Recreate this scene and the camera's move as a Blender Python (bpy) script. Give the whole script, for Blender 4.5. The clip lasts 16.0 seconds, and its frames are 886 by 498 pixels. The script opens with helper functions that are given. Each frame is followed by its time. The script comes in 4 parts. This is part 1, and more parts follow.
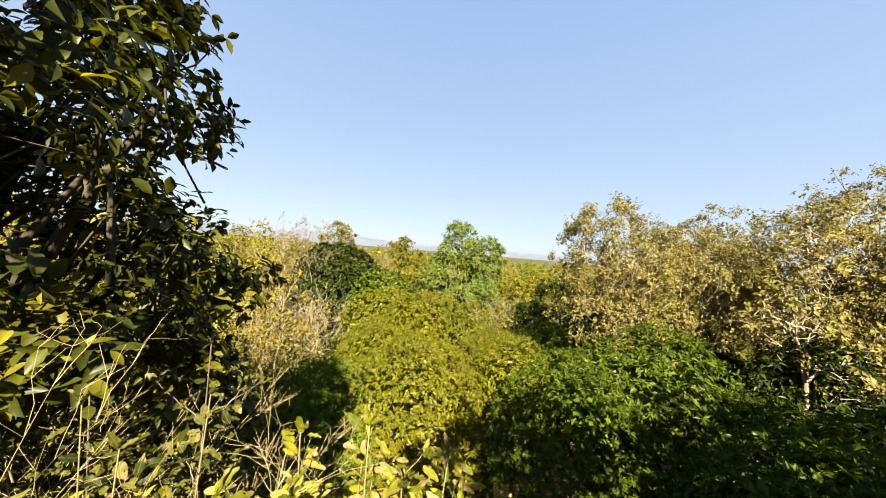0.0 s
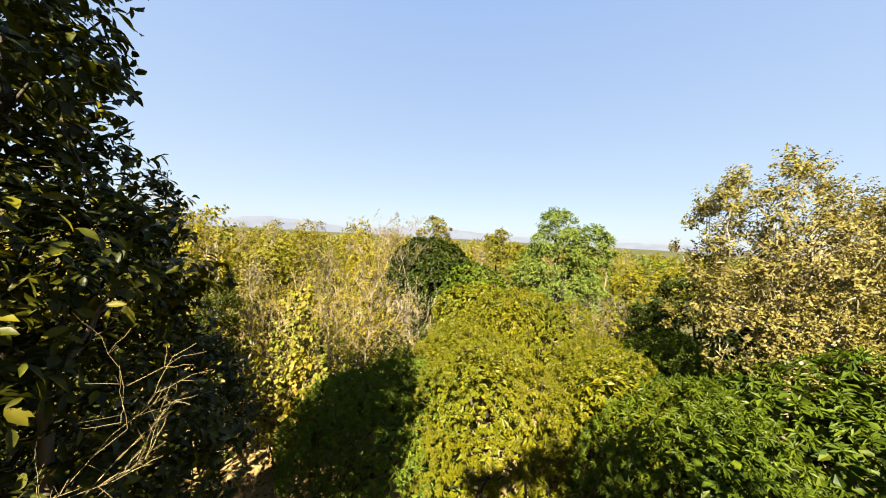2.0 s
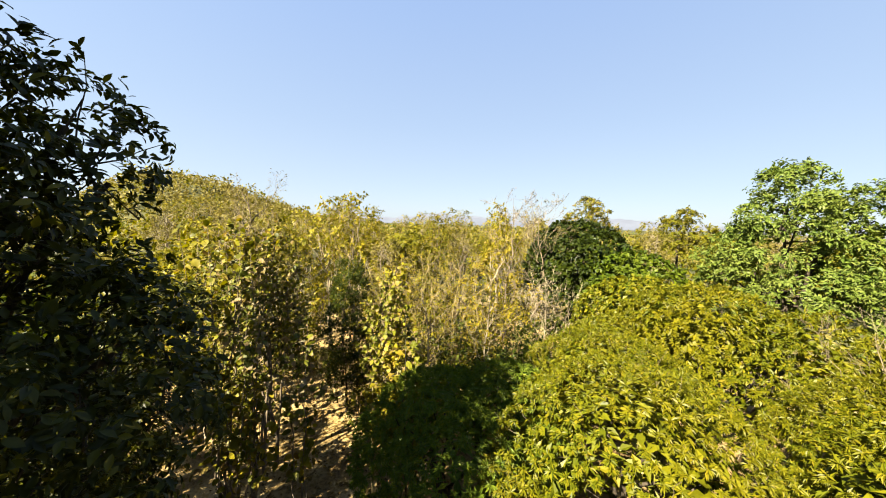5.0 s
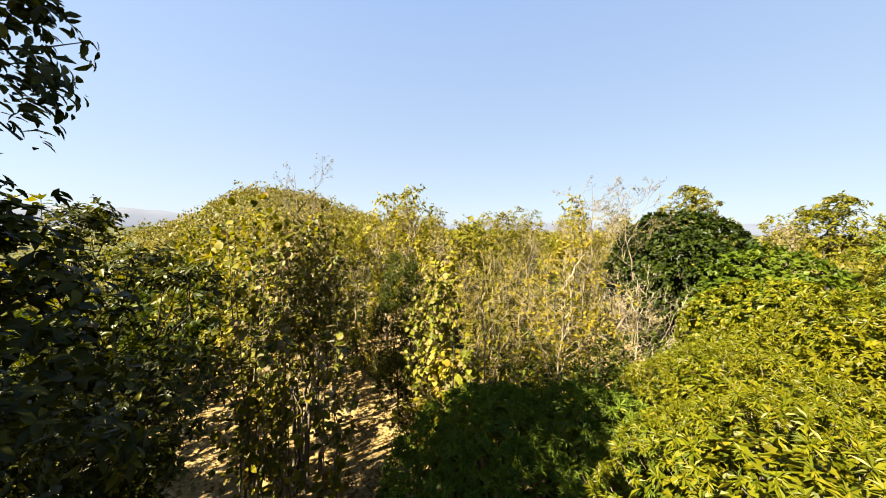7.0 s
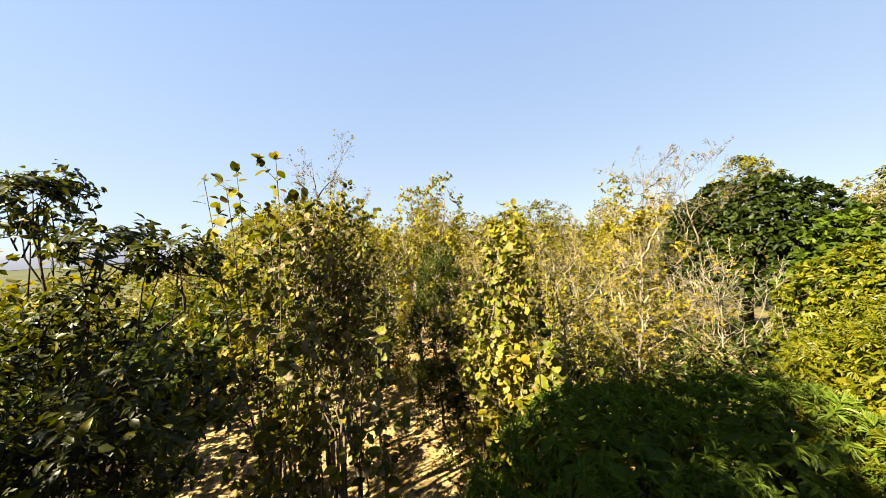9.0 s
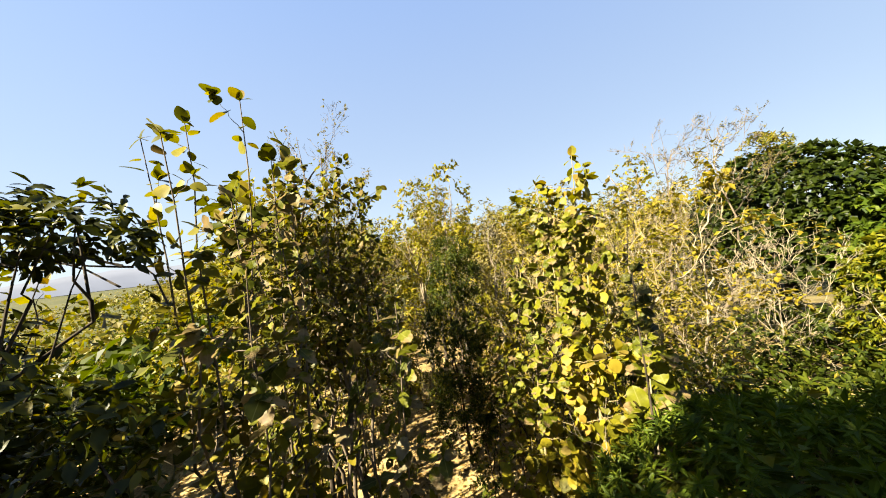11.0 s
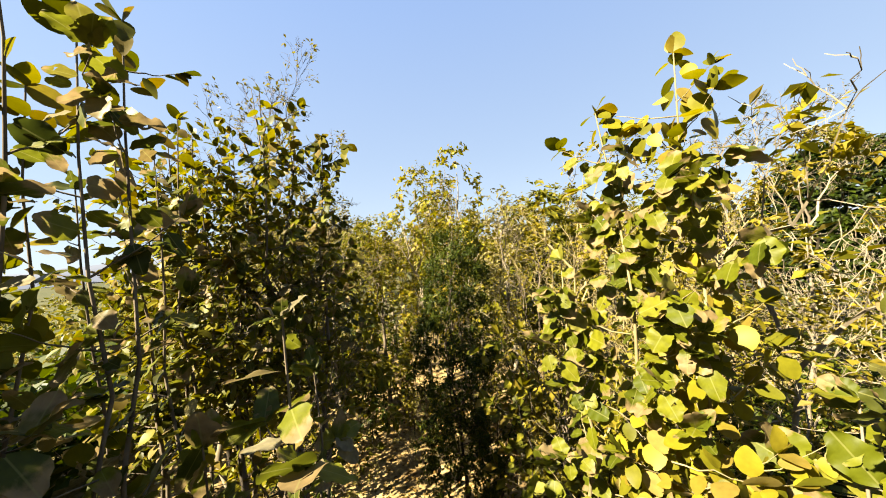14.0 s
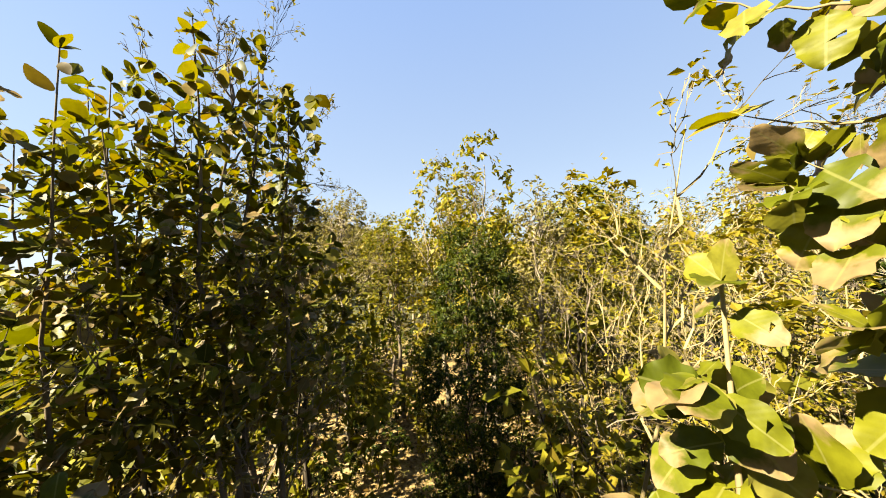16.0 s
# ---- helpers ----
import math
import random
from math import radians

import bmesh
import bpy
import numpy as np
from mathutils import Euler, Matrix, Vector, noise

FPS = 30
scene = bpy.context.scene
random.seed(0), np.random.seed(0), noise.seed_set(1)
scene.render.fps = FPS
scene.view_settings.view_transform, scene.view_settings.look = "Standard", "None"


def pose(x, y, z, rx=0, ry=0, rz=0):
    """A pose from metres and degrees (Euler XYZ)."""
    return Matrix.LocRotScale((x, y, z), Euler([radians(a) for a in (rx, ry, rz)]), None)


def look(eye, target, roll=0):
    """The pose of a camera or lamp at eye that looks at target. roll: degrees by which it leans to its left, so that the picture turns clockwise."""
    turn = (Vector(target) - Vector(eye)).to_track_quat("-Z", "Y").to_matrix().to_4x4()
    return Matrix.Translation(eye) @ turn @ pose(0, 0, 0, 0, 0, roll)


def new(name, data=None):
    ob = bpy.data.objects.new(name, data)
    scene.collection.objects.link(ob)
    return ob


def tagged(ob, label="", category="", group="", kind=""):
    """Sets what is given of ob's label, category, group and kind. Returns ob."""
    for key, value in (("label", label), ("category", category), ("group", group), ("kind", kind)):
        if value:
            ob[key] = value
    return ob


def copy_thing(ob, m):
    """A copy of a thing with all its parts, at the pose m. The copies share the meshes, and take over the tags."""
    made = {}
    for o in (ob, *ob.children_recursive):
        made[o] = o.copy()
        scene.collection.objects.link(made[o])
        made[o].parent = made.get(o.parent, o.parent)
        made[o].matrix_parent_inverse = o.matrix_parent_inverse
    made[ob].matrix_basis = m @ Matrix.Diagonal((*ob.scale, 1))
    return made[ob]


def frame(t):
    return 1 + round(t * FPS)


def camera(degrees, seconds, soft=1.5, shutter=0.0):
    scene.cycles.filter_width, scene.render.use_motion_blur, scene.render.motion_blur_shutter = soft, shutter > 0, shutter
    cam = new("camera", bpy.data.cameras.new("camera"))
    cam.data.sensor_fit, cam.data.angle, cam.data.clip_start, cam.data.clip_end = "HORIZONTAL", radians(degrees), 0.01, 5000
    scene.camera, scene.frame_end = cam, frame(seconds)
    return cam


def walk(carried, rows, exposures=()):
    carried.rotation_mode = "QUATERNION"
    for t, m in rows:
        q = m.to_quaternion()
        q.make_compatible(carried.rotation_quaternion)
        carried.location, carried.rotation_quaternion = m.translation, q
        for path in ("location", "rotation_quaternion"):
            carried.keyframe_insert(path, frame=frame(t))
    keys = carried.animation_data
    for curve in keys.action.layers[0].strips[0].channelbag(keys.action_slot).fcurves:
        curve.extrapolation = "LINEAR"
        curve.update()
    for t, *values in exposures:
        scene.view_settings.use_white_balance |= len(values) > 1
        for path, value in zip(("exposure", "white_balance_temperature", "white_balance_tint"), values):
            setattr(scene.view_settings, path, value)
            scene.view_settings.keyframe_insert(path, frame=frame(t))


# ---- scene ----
cam = camera(108.7, 16.0, soft=1.0)
PATH = [
    (0, (-0.166, 1.305, 9.662), (-0.164, 3.305, 9.673), 4.7),
    (0.5, (0.072, 1.736, 9.645), (-0.051, 3.732, 9.643), 4.5),
    (1, (0.343, 2.171, 9.629), (0.05, 4.15, 9.61), 4.1),
    (1.5, (0.598, 2.587, 9.682), (0.126, 4.53, 9.634), 3.7),
    (2, (0.813, 3.063, 9.687), (0.174, 4.957, 9.611), 3.2),
    (2.5, (0.976, 3.542, 9.668), (0.175, 5.371, 9.564), 2.6),
    (3, (1.101, 4.06, 9.616), (0.148, 5.813, 9.488), 2.3),
    (3.5, (1.203, 4.616, 9.515), (0.11, 6.286, 9.371), 1.9),
    (4, (1.259, 5.203, 9.357), (0.035, 6.777, 9.206), 1.8),
    (4.2, (1.254, 5.447, 9.28), (-0.022, 6.98, 9.127), 1.8),
    (6.3, (0.246, 7.694, 8.46), (-1.4, 8.82, 8.313), 1.3),
    (6.5, (0.092, 7.84, 8.375), (-1.577, 8.933, 8.236), 1.2),
    (7, (-0.378, 8.07, 8.179), (-2.085, 9.104, 8.054), 0.9),
    (7.5, (-0.905, 8.215, 7.941), (-2.64, 9.204, 7.832), 0.2),
    (8, (-1.468, 8.254, 7.655), (-3.22, 9.215, 7.57), -1.0),
    (8.5, (-2.018, 8.259, 7.341), (-3.779, 9.206, 7.276), -2.3),
    (9, (-2.539, 8.229, 7.068), (-4.301, 9.173, 7.02), -3.5),
    (9.5, (-3.05, 8.179, 6.847), (-4.811, 9.127, 6.812), -4.8),
    (9.7, (-3.262, 8.169, 6.766), (-5.021, 9.121, 6.739), -5.3),
    (11.8, (-5.155, 8.844, 6.489), (-6.902, 9.817, 6.489), -6.8),
    (12, (-5.296, 8.927, 6.474), (-7.039, 9.908, 6.479), -6.5),
    (12.5, (-5.583, 9.156, 6.454), (-7.329, 10.131, 6.458), -6.2),
    (13, (-5.876, 9.398, 6.399), (-7.63, 10.36, 6.405), -5.8),
    (13.5, (-6.172, 9.642, 6.345), (-7.936, 10.583, 6.354), -5.4),
    (14, (-6.481, 9.915, 6.295), (-8.261, 10.827, 6.315), -4.7),
    (14.5, (-6.821, 10.203, 6.258), (-8.617, 11.082, 6.293), -4.0),
    (15, (-7.181, 10.488, 6.248), (-8.996, 11.326, 6.292), -3.6),
    (15.5, (-7.569, 10.738, 6.265), (-9.406, 11.529, 6.31), -3.1),
    (16, (-7.906, 10.951, 6.265), (-9.763, 11.693, 6.318), -2.9),
]
walk(cam, [(t, look(eye, target, roll)) for t, eye, target, roll in PATH])

# ---- light ----
SUN_AZ, SUN_EL = 185.0, 38.0      # degrees to the left of +y, and above the horizon
to_sun = Vector((-math.sin(radians(SUN_AZ)) * math.cos(radians(SUN_EL)), math.cos(radians(SUN_AZ)) * math.cos(radians(SUN_EL)), math.sin(radians(SUN_EL))))
sun = new("sun", bpy.data.lights.new("sun", "SUN"))
sun.data.energy, sun.data.angle, sun.data.color = 5.0, radians(0.5), (1.0, 0.89, 0.68)
sun.matrix_world = look((0, 0, 60), Vector((0, 0, 60)) - to_sun)
world = bpy.data.worlds.new("sky")
scene.world = world
world.use_nodes = True
wn, wl = world.node_tree.nodes, world.node_tree.links
sky = wn.new("ShaderNodeTexSky")
sky.sky_type, sky.sun_disc = "NISHITA", False
sky.sun_elevation, sky.sun_rotation = radians(SUN_EL), radians(-SUN_AZ)
sky.altitude, sky.air_density, sky.dust_density, sky.ozone_density = 300, 1.0, 0.7, 1.2
wn["Background"].inputs["Strength"].default_value = 0.0435
haze = wn.new("ShaderNodeMixRGB")
haze.inputs[0].default_value = 0.9
sky_dir, sky_up = wn.new("ShaderNodeTexCoord"), wn.new("ShaderNodeSeparateXYZ")
sky_ramp = wn.new("ShaderNodeValToRGB")
sky_ramp.color_ramp.elements[0].color, sky_ramp.color_ramp.elements[1].color = (1.68, 1.95, 2.24, 1), (0.8, 1.23, 2.2, 1)
sky_ramp.color_ramp.elements[1].position = 0.75
zenith = sky_ramp.color_ramp.elements.new(1.0)
zenith.color = (0.42, 0.76, 1.65, 1)
mid_sky = sky_ramp.color_ramp.elements.new(0.28)
mid_sky.color = (1.28, 1.64, 2.2, 1)
wl.new(sky_dir.outputs["Generated"], sky_up.inputs[0])
wl.new(sky_up.outputs["Z"], sky_ramp.inputs[0])
toward = wn.new("ShaderNodeVectorMath")
toward.operation, toward.inputs[1].default_value = "DOT_PRODUCT", tuple(to_sun)
glow, glowing = wn.new("ShaderNodeMapRange"), wn.new("ShaderNodeVectorMath")
glow.inputs["From Min"].default_value, glow.inputs["From Max"].default_value = -0.8, 0.6
glow.inputs["To Min"].default_value, glow.inputs["To Max"].default_value = 0.96, 1.16
glowing.operation = "SCALE"
wl.new(sky_dir.outputs["Generated"], toward.inputs[0])
wl.new(toward.outputs["Value"], glow.inputs["Value"])
wl.new(sky_ramp.outputs[0], glowing.inputs[0])
wl.new(glow.outputs[0], glowing.inputs["Scale"])
wl.new(glowing.outputs[0], haze.inputs[2])
wl.new(sky.outputs["Color"], haze.inputs[1])
wl.new(haze.outputs[0], wn["Background"].inputs["Color"])
scene.view_settings.exposure = 3.16

# ---- materials ----


def nodes_of(name):
    m = bpy.data.materials.new(name)
    m.use_nodes = True
    return m, m.node_tree.nodes, m.node_tree.links


def ramp_node(n, stops):
    r = n.new("ShaderNodeValToRGB")
    while len(r.color_ramp.elements) < len(stops):
        r.color_ramp.elements.new(0.5)
    for e, (p, c) in zip(r.color_ramp.elements, stops):
        e.position, e.color = p, (*c, 1)
    return r


def tone(c):
    """Late dry-season foliage: warmer and less blue than fresh leaves."""
    return c[0] * 0.32, c[1] * 0.3, c[2] * 0.17


def leaf_mat(name, stops, patch, patch_amount=0.4, patch_scale=0.5, through_amount=0.3, gloss=0.09, rough=0.45):
    """Leaves: a colour for each leaf, patches of a second colour over the crown, light that passes through the blade."""
    m, n, l = nodes_of(name)
    geo, obj, tex = n.new("ShaderNodeNewGeometry"), n.new("ShaderNodeObjectInfo"), n.new("ShaderNodeTexCoord")
    add = n.new("ShaderNodeMath")
    add.operation = "ADD"
    l.new(geo.outputs["Random Per Island"], add.inputs[0])
    l.new(obj.outputs["Random"], add.inputs[1])
    fr = n.new("ShaderNodeMath")
    fr.operation = "FRACT"
    l.new(add.outputs[0], fr.inputs[0])
    ramp = ramp_node(n, [(p, tone(c)) for p, c in stops])
    l.new(fr.outputs[0], ramp.inputs[0])
    noise_t = n.new("ShaderNodeTexNoise")
    noise_t.inputs["Scale"].default_value, noise_t.inputs["Detail"].default_value = patch_scale, 3
    l.new(geo.outputs["Position"], noise_t.inputs["Vector"])
    pr = ramp_node(n, [(0.42, (0, 0, 0)), (0.68, (patch_amount,) * 3)])
    l.new(noise_t.outputs["Fac"], pr.inputs[0])
    mix = n.new("ShaderNodeMixRGB")
    l.new(pr.outputs[0], mix.inputs[0])
    l.new(ramp.outputs[0], mix.inputs[1])
    mix.inputs[2].default_value = (*tone(patch), 1)
    fine = n.new("ShaderNodeTexNoise")
    fine.inputs["Scale"].default_value = 22
    l.new(tex.outputs["Object"], fine.inputs["Vector"])
    fm = n.new("ShaderNodeMapRange")
    fm.inputs["To Min"].default_value, fm.inputs["To Max"].default_value = 0.72, 1.25
    l.new(fine.outputs["Fac"], fm.inputs["Value"])
    hs = n.new("ShaderNodeHueSaturation")
    l.new(fm.outputs[0], hs.inputs["Value"])
    l.new(mix.outputs[0], hs.inputs["Color"])
    b = n["Principled BSDF"]
    b.inputs["Roughness"].default_value, b.inputs["Specular IOR Level"].default_value = rough, gloss
    l.new(hs.outputs[0], b.inputs["Base Color"])
    tr = n.new("ShaderNodeBsdfTranslucent")
    bright = n.new("ShaderNodeHueSaturation")
    bright.inputs["Saturation"].default_value, bright.inputs["Value"].default_value = 1.15, 1.5
    l.new(hs.outputs[0], bright.inputs["Color"])
    l.new(bright.outputs[0], tr.inputs["Color"])
    ms = n.new("ShaderNodeMixShader")
    ms.inputs[0].default_value = through_amount
    l.new(b.outputs[0], ms.inputs[1])
    l.new(tr.outputs[0], ms.inputs[2])
    l.new(ms.outputs[0], n["Material Output"].inputs["Surface"])
    return m


def bark_mat(name, dark, light, scale=9.0):
    m, n, l = nodes_of(name)
    tex = n.new("ShaderNodeTexCoord")
    mp = n.new("ShaderNodeMapping")
    mp.inputs["Scale"].default_value = (1, 1, 0.25)
    l.new(tex.outputs["Object"], mp.inputs["Vector"])
    a = n.new("ShaderNodeTexNoise")
    a.inputs["Scale"].default_value, a.inputs["Detail"].default_value = scale, 6
    l.new(mp.outputs[0], a.inputs["Vector"])
    r = ramp_node(n, [(0.3, dark), (0.7, light)])
    l.new(a.outputs["Fac"], r.inputs[0])
    b = n["Principled BSDF"]
    b.inputs["Roughness"].default_value, b.inputs["Specular IOR Level"].default_value = 0.85, 0.06
    l.new(r.outputs[0], b.inputs["Base Color"])
    bump = n.new("ShaderNodeBump")
    bump.inputs["Strength"].default_value, bump.inputs["Distance"].default_value = 0.5, 0.02
    l.new(a.outputs["Fac"], bump.inputs["Height"])
    l.new(bump.outputs[0], b.inputs["Normal"])
    return m


M_MANGO = leaf_mat("mango_leaf", [(0.0, (0.105, 0.145, 0.010)), (0.45, (0.21, 0.245, 0.012)), (0.8, (0.3, 0.315, 0.016)), (1.0, (0.38, 0.335, 0.03))], (0.33, 0.285, 0.01), 0.45, 0.35, 0.3, 0.14)
M_DEEP = leaf_mat("deep_green_leaf", [(0.0, (0.05, 0.1, 0.016)), (0.5, (0.105, 0.175, 0.024)), (1.0, (0.2, 0.27, 0.03))], (0.2, 0.26, 0.016), 0.4, 0.4)
M_DARK = leaf_mat("dark_broad_leaf", [(0.0, (0.04, 0.055, 0.012)), (0.5, (0.085, 0.1, 0.018)), (0.88, (0.15, 0.165, 0.022)), (0.97, (0.32, 0.3, 0.03)), (1.0, (0.36, 0.32, 0.05))], (0.05, 0.055, 0.01), 0.4, 0.7, 0.22, 0.12, 0.42)
M_TEAK = leaf_mat("teak_leaf_yellow", [(0.0, (0.2, 0.21, 0.025)), (0.4, (0.41, 0.39, 0.035)), (0.75, (0.56, 0.48, 0.06)), (0.9, (0.45, 0.32, 0.075)), (1.0, (0.6, 0.5, 0.24))], (0.25, 0.25, 0.03), 0.4, 0.8, 0.35)
M_TEAKG = leaf_mat("teak_leaf_olive", [(0.0, (0.1, 0.12, 0.018)), (0.4, (0.26, 0.265, 0.026)), (0.75, (0.46, 0.41, 0.04)), (0.9, (0.27, 0.18, 0.05)), (1.0, (0.52, 0.45, 0.2))], (0.1, 0.1, 0.02), 0.4, 0.7, 0.3)
M_BROWN = leaf_mat("dry_teak_leaf", [(0.0, (0.18, 0.15, 0.07)), (0.5, (0.33, 0.29, 0.13)), (0.85, (0.44, 0.4, 0.2)), (1.0, (0.5, 0.46, 0.3))], (0.33, 0.31, 0.08), 0.5, 0.4, 0.3)
M_LIME = leaf_mat("lime_leaf", [(0.0, (0.13, 0.22, 0.06)), (0.5, (0.22, 0.33, 0.09)), (1.0, (0.34, 0.42, 0.16))], (0.24, 0.3, 0.06), 0.4, 0.5)
M_OLIVE = leaf_mat("olive_leaf", [(0.0, (0.14, 0.15, 0.02)), (0.5, (0.27, 0.26, 0.025)), (1.0, (0.38, 0.33, 0.045))], (0.22, 0.25, 0.02), 0.5, 0.2)
M_SHRUB = leaf_mat("shrub_leaf", [(0.0, (0.035, 0.06, 0.012)), (0.6, (0.075, 0.115, 0.02)), (0.9, (0.15, 0.19, 0.02)), (1.0, (0.3, 0.28, 0.04))], (0.16, 0.2, 0.02), 0.4, 0.9)
M_YOUNG = leaf_mat("young_mango_leaf", [(0.0, (0.1, 0.17, 0.034)), (0.6, (0.19, 0.29, 0.05)), (0.9, (0.29, 0.38, 0.045)), (1.0, (0.38, 0.42, 0.055))], (0.27, 0.38, 0.045), 0.4, 0.9)
M_GOLD = leaf_mat("golden_leaf", [(0.0, (0.26, 0.21, 0.03)), (0.5, (0.41, 0.34, 0.045)), (1.0, (0.54, 0.44, 0.07))], (0.28, 0.25, 0.03), 0.4, 0.6, 0.35)
M_LITTER = leaf_mat("leaf_litter", [(0.0, (0.14, 0.08, 0.03)), (0.5, (0.27, 0.17, 0.06)), (1.0, (0.42, 0.3, 0.14))], (0.3, 0.22, 0.1), 0.4, 0.6, 0.1)


def near_leaf_mat(name, stops, tan=(0.17, 0.12, 0.05), browned=0.35):
    """Large single leaves: a colour for each leaf, a pale midrib and side veins, withered tips on some."""
    m, n, l = nodes_of(name)
    obj, tex = n.new("ShaderNodeObjectInfo"), n.new("ShaderNodeTexCoord")
    ramp = ramp_node(n, [(p, (c[0] * 0.42, c[1] * 0.43, c[2] * 0.42)) for p, c in stops])
    l.new(obj.outputs["Random"], ramp.inputs[0])
    xyz = n.new("ShaderNodeSeparateXYZ")
    l.new(tex.outputs["Object"], xyz.inputs[0])
    nz = n.new("ShaderNodeTexNoise")
    nz.inputs["Scale"].default_value, nz.inputs["Detail"].default_value = 3.5, 4
    off = n.new("ShaderNodeVectorMath")
    off.operation = "ADD"
    l.new(tex.outputs["Object"], off.inputs[0])
    cmb = n.new("ShaderNodeCombineXYZ")
    big = n.new("ShaderNodeMath")
    big.operation, big.inputs[1].default_value = "MULTIPLY", 40.0
    l.new(obj.outputs["Random"], big.inputs[0])
    l.new(big.outputs[0], cmb.inputs[2])
    l.new(cmb.outputs[0], off.inputs[1])
    l.new(off.outputs[0], nz.inputs["Vector"])
    wav = n.new("ShaderNodeMath")
    wav.operation, wav.inputs[1].default_value = "MULTIPLY", 7.31
    l.new(obj.outputs["Random"], wav.inputs[0])
    fr = n.new("ShaderNodeMath")
    fr.operation = "FRACT"
    l.new(wav.outputs[0], fr.inputs[0])
    s1, s2 = n.new("ShaderNodeMath"), n.new("ShaderNodeMath")
    s1.operation, s2.operation = "MULTIPLY_ADD", "ADD"
    l.new(nz.outputs["Fac"], s1.inputs[0])
    s1.inputs[1].default_value = 0.9
    l.new(xyz.outputs[0], s1.inputs[2])
    l.new(s1.outputs[0], s2.inputs[0])
    l.new(fr.outputs[0], s2.inputs[1])
    wither = ramp_node(n, [(0.0, (0, 0, 0)), (1.0, (1, 1, 1))])
    rng_map = n.new("ShaderNodeMapRange")
    rng_map.inputs["From Min"].default_value, rng_map.inputs["From Max"].default_value = 2.05 - browned, 2.3 - browned
    l.new(s2.outputs[0], rng_map.inputs["Value"])
    l.new(rng_map.outputs[0], wither.inputs[0])
    mix = n.new("ShaderNodeMixRGB")
    l.new(wither.outputs[0], mix.inputs[0])
    l.new(ramp.outputs[0], mix.inputs[1])
    mix.inputs[2].default_value = (*tan, 1)
    mott = n.new("ShaderNodeMapRange")
    mott.inputs["To Min"].default_value, mott.inputs["To Max"].default_value = 0.5, 1.4
    l.new(nz.outputs["Fac"], mott.inputs["Value"])
    hs = n.new("ShaderNodeHueSaturation")
    l.new(mott.outputs[0], hs.inputs["Value"])
    l.new(mix.outputs[0], hs.inputs["Color"])
    ab = n.new("ShaderNodeMath")
    ab.operation = "ABSOLUTE"
    l.new(xyz.outputs[1], ab.inputs[0])
    rib = n.new("ShaderNodeMapRange")
    rib.inputs["From Min"].default_value, rib.inputs["From Max"].default_value = 0.012, 0.03
    rib.inputs["To Min"].default_value, rib.inputs["To Max"].default_value = 0.35, 0.0
    l.new(ab.outputs[0], rib.inputs["Value"])
    ribmix = n.new("ShaderNodeMixRGB")
    l.new(rib.outputs[0], ribmix.inputs[0])
    l.new(hs.outputs[0], ribmix.inputs[1])
    ribmix.inputs[2].default_value = (0.2, 0.19, 0.06, 1)
    vein = n.new("ShaderNodeTexWave")
    vein.inputs["Scale"].default_value, vein.inputs["Distortion"].default_value = 2.6, 1.0
    slant = n.new("ShaderNodeMath")
    slant.operation, slant.inputs[1].default_value = "MULTIPLY_ADD", -0.5
    l.new(ab.outputs[0], slant.inputs[0])
    l.new(xyz.outputs[0], slant.inputs[2])
    vec = n.new("ShaderNodeCombineXYZ")
    l.new(slant.outputs[0], vec.inputs[0])
    l.new(vec.outputs[0], vein.inputs["Vector"])
    bump = n.new("ShaderNodeBump")
    bump.inputs["Strength"].default_value, bump.inputs["Distance"].default_value = 0.05, 0.004
    l.new(vein.outputs["Fac"], bump.inputs["Height"])
    b = n["Principled BSDF"]
    b.inputs["Roughness"].default_value, b.inputs["Specular IOR Level"].default_value = 0.5, 0.14
    l.new(ribmix.outputs[0], b.inputs["Base Color"])
    l.new(bump.outputs[0], b.inputs["Normal"])
    tr = n.new("ShaderNodeBsdfTranslucent")
    l.new(ribmix.outputs[0], tr.inputs["Color"])
    ms = n.new("ShaderNodeMixShader")
    ms.inputs[0].default_value = 0.42
    l.new(b.outputs[0], ms.inputs[1])
    l.new(tr.outputs[0], ms.inputs[2])
    l.new(ms.outputs[0], n["Material Output"].inputs["Surface"])
    return m


M_NEAR_Y = near_leaf_mat("sunny_teak_leaf", [(0.0, (0.11, 0.13, 0.006)), (0.4, (0.21, 0.215, 0.008)), (0.8, (0.29, 0.275, 0.012)), (1.0, (0.34, 0.3, 0.05))], browned=0.4)
M_NEAR_O = near_leaf_mat("olive_teak_leaf", [(0.0, (0.07, 0.085, 0.01)), (0.35, (0.21, 0.215, 0.014)), (0.65, (0.3, 0.29, 0.02)), (0.85, (0.27, 0.19, 0.06)), (1.0, (0.45, 0.38, 0.22))], browned=0.45)
M_NEAR_S = near_leaf_mat("shrub_leaf_near", [(0.0, (0.04, 0.047, 0.007)), (0.4, (0.085, 0.09, 0.01)), (0.7, (0.15, 0.145, 0.015)), (1.0, (0.26, 0.22, 0.06))], browned=0.1)
M_SHRUBY = leaf_mat("shrub_leaf_yellow", [(0.0, (0.06, 0.07, 0.008)), (0.5, (0.14, 0.14, 0.015)), (1.0, (0.28, 0.25, 0.035))], (0.13, 0.13, 0.015), 0.4, 0.8)
M_STRAW = bark_mat("straw_twig", (0.1, 0.077, 0.035), (0.2, 0.16, 0.075))
M_BARK = bark_mat("bark_brown", (0.016, 0.013, 0.009), (0.055, 0.044, 0.03))
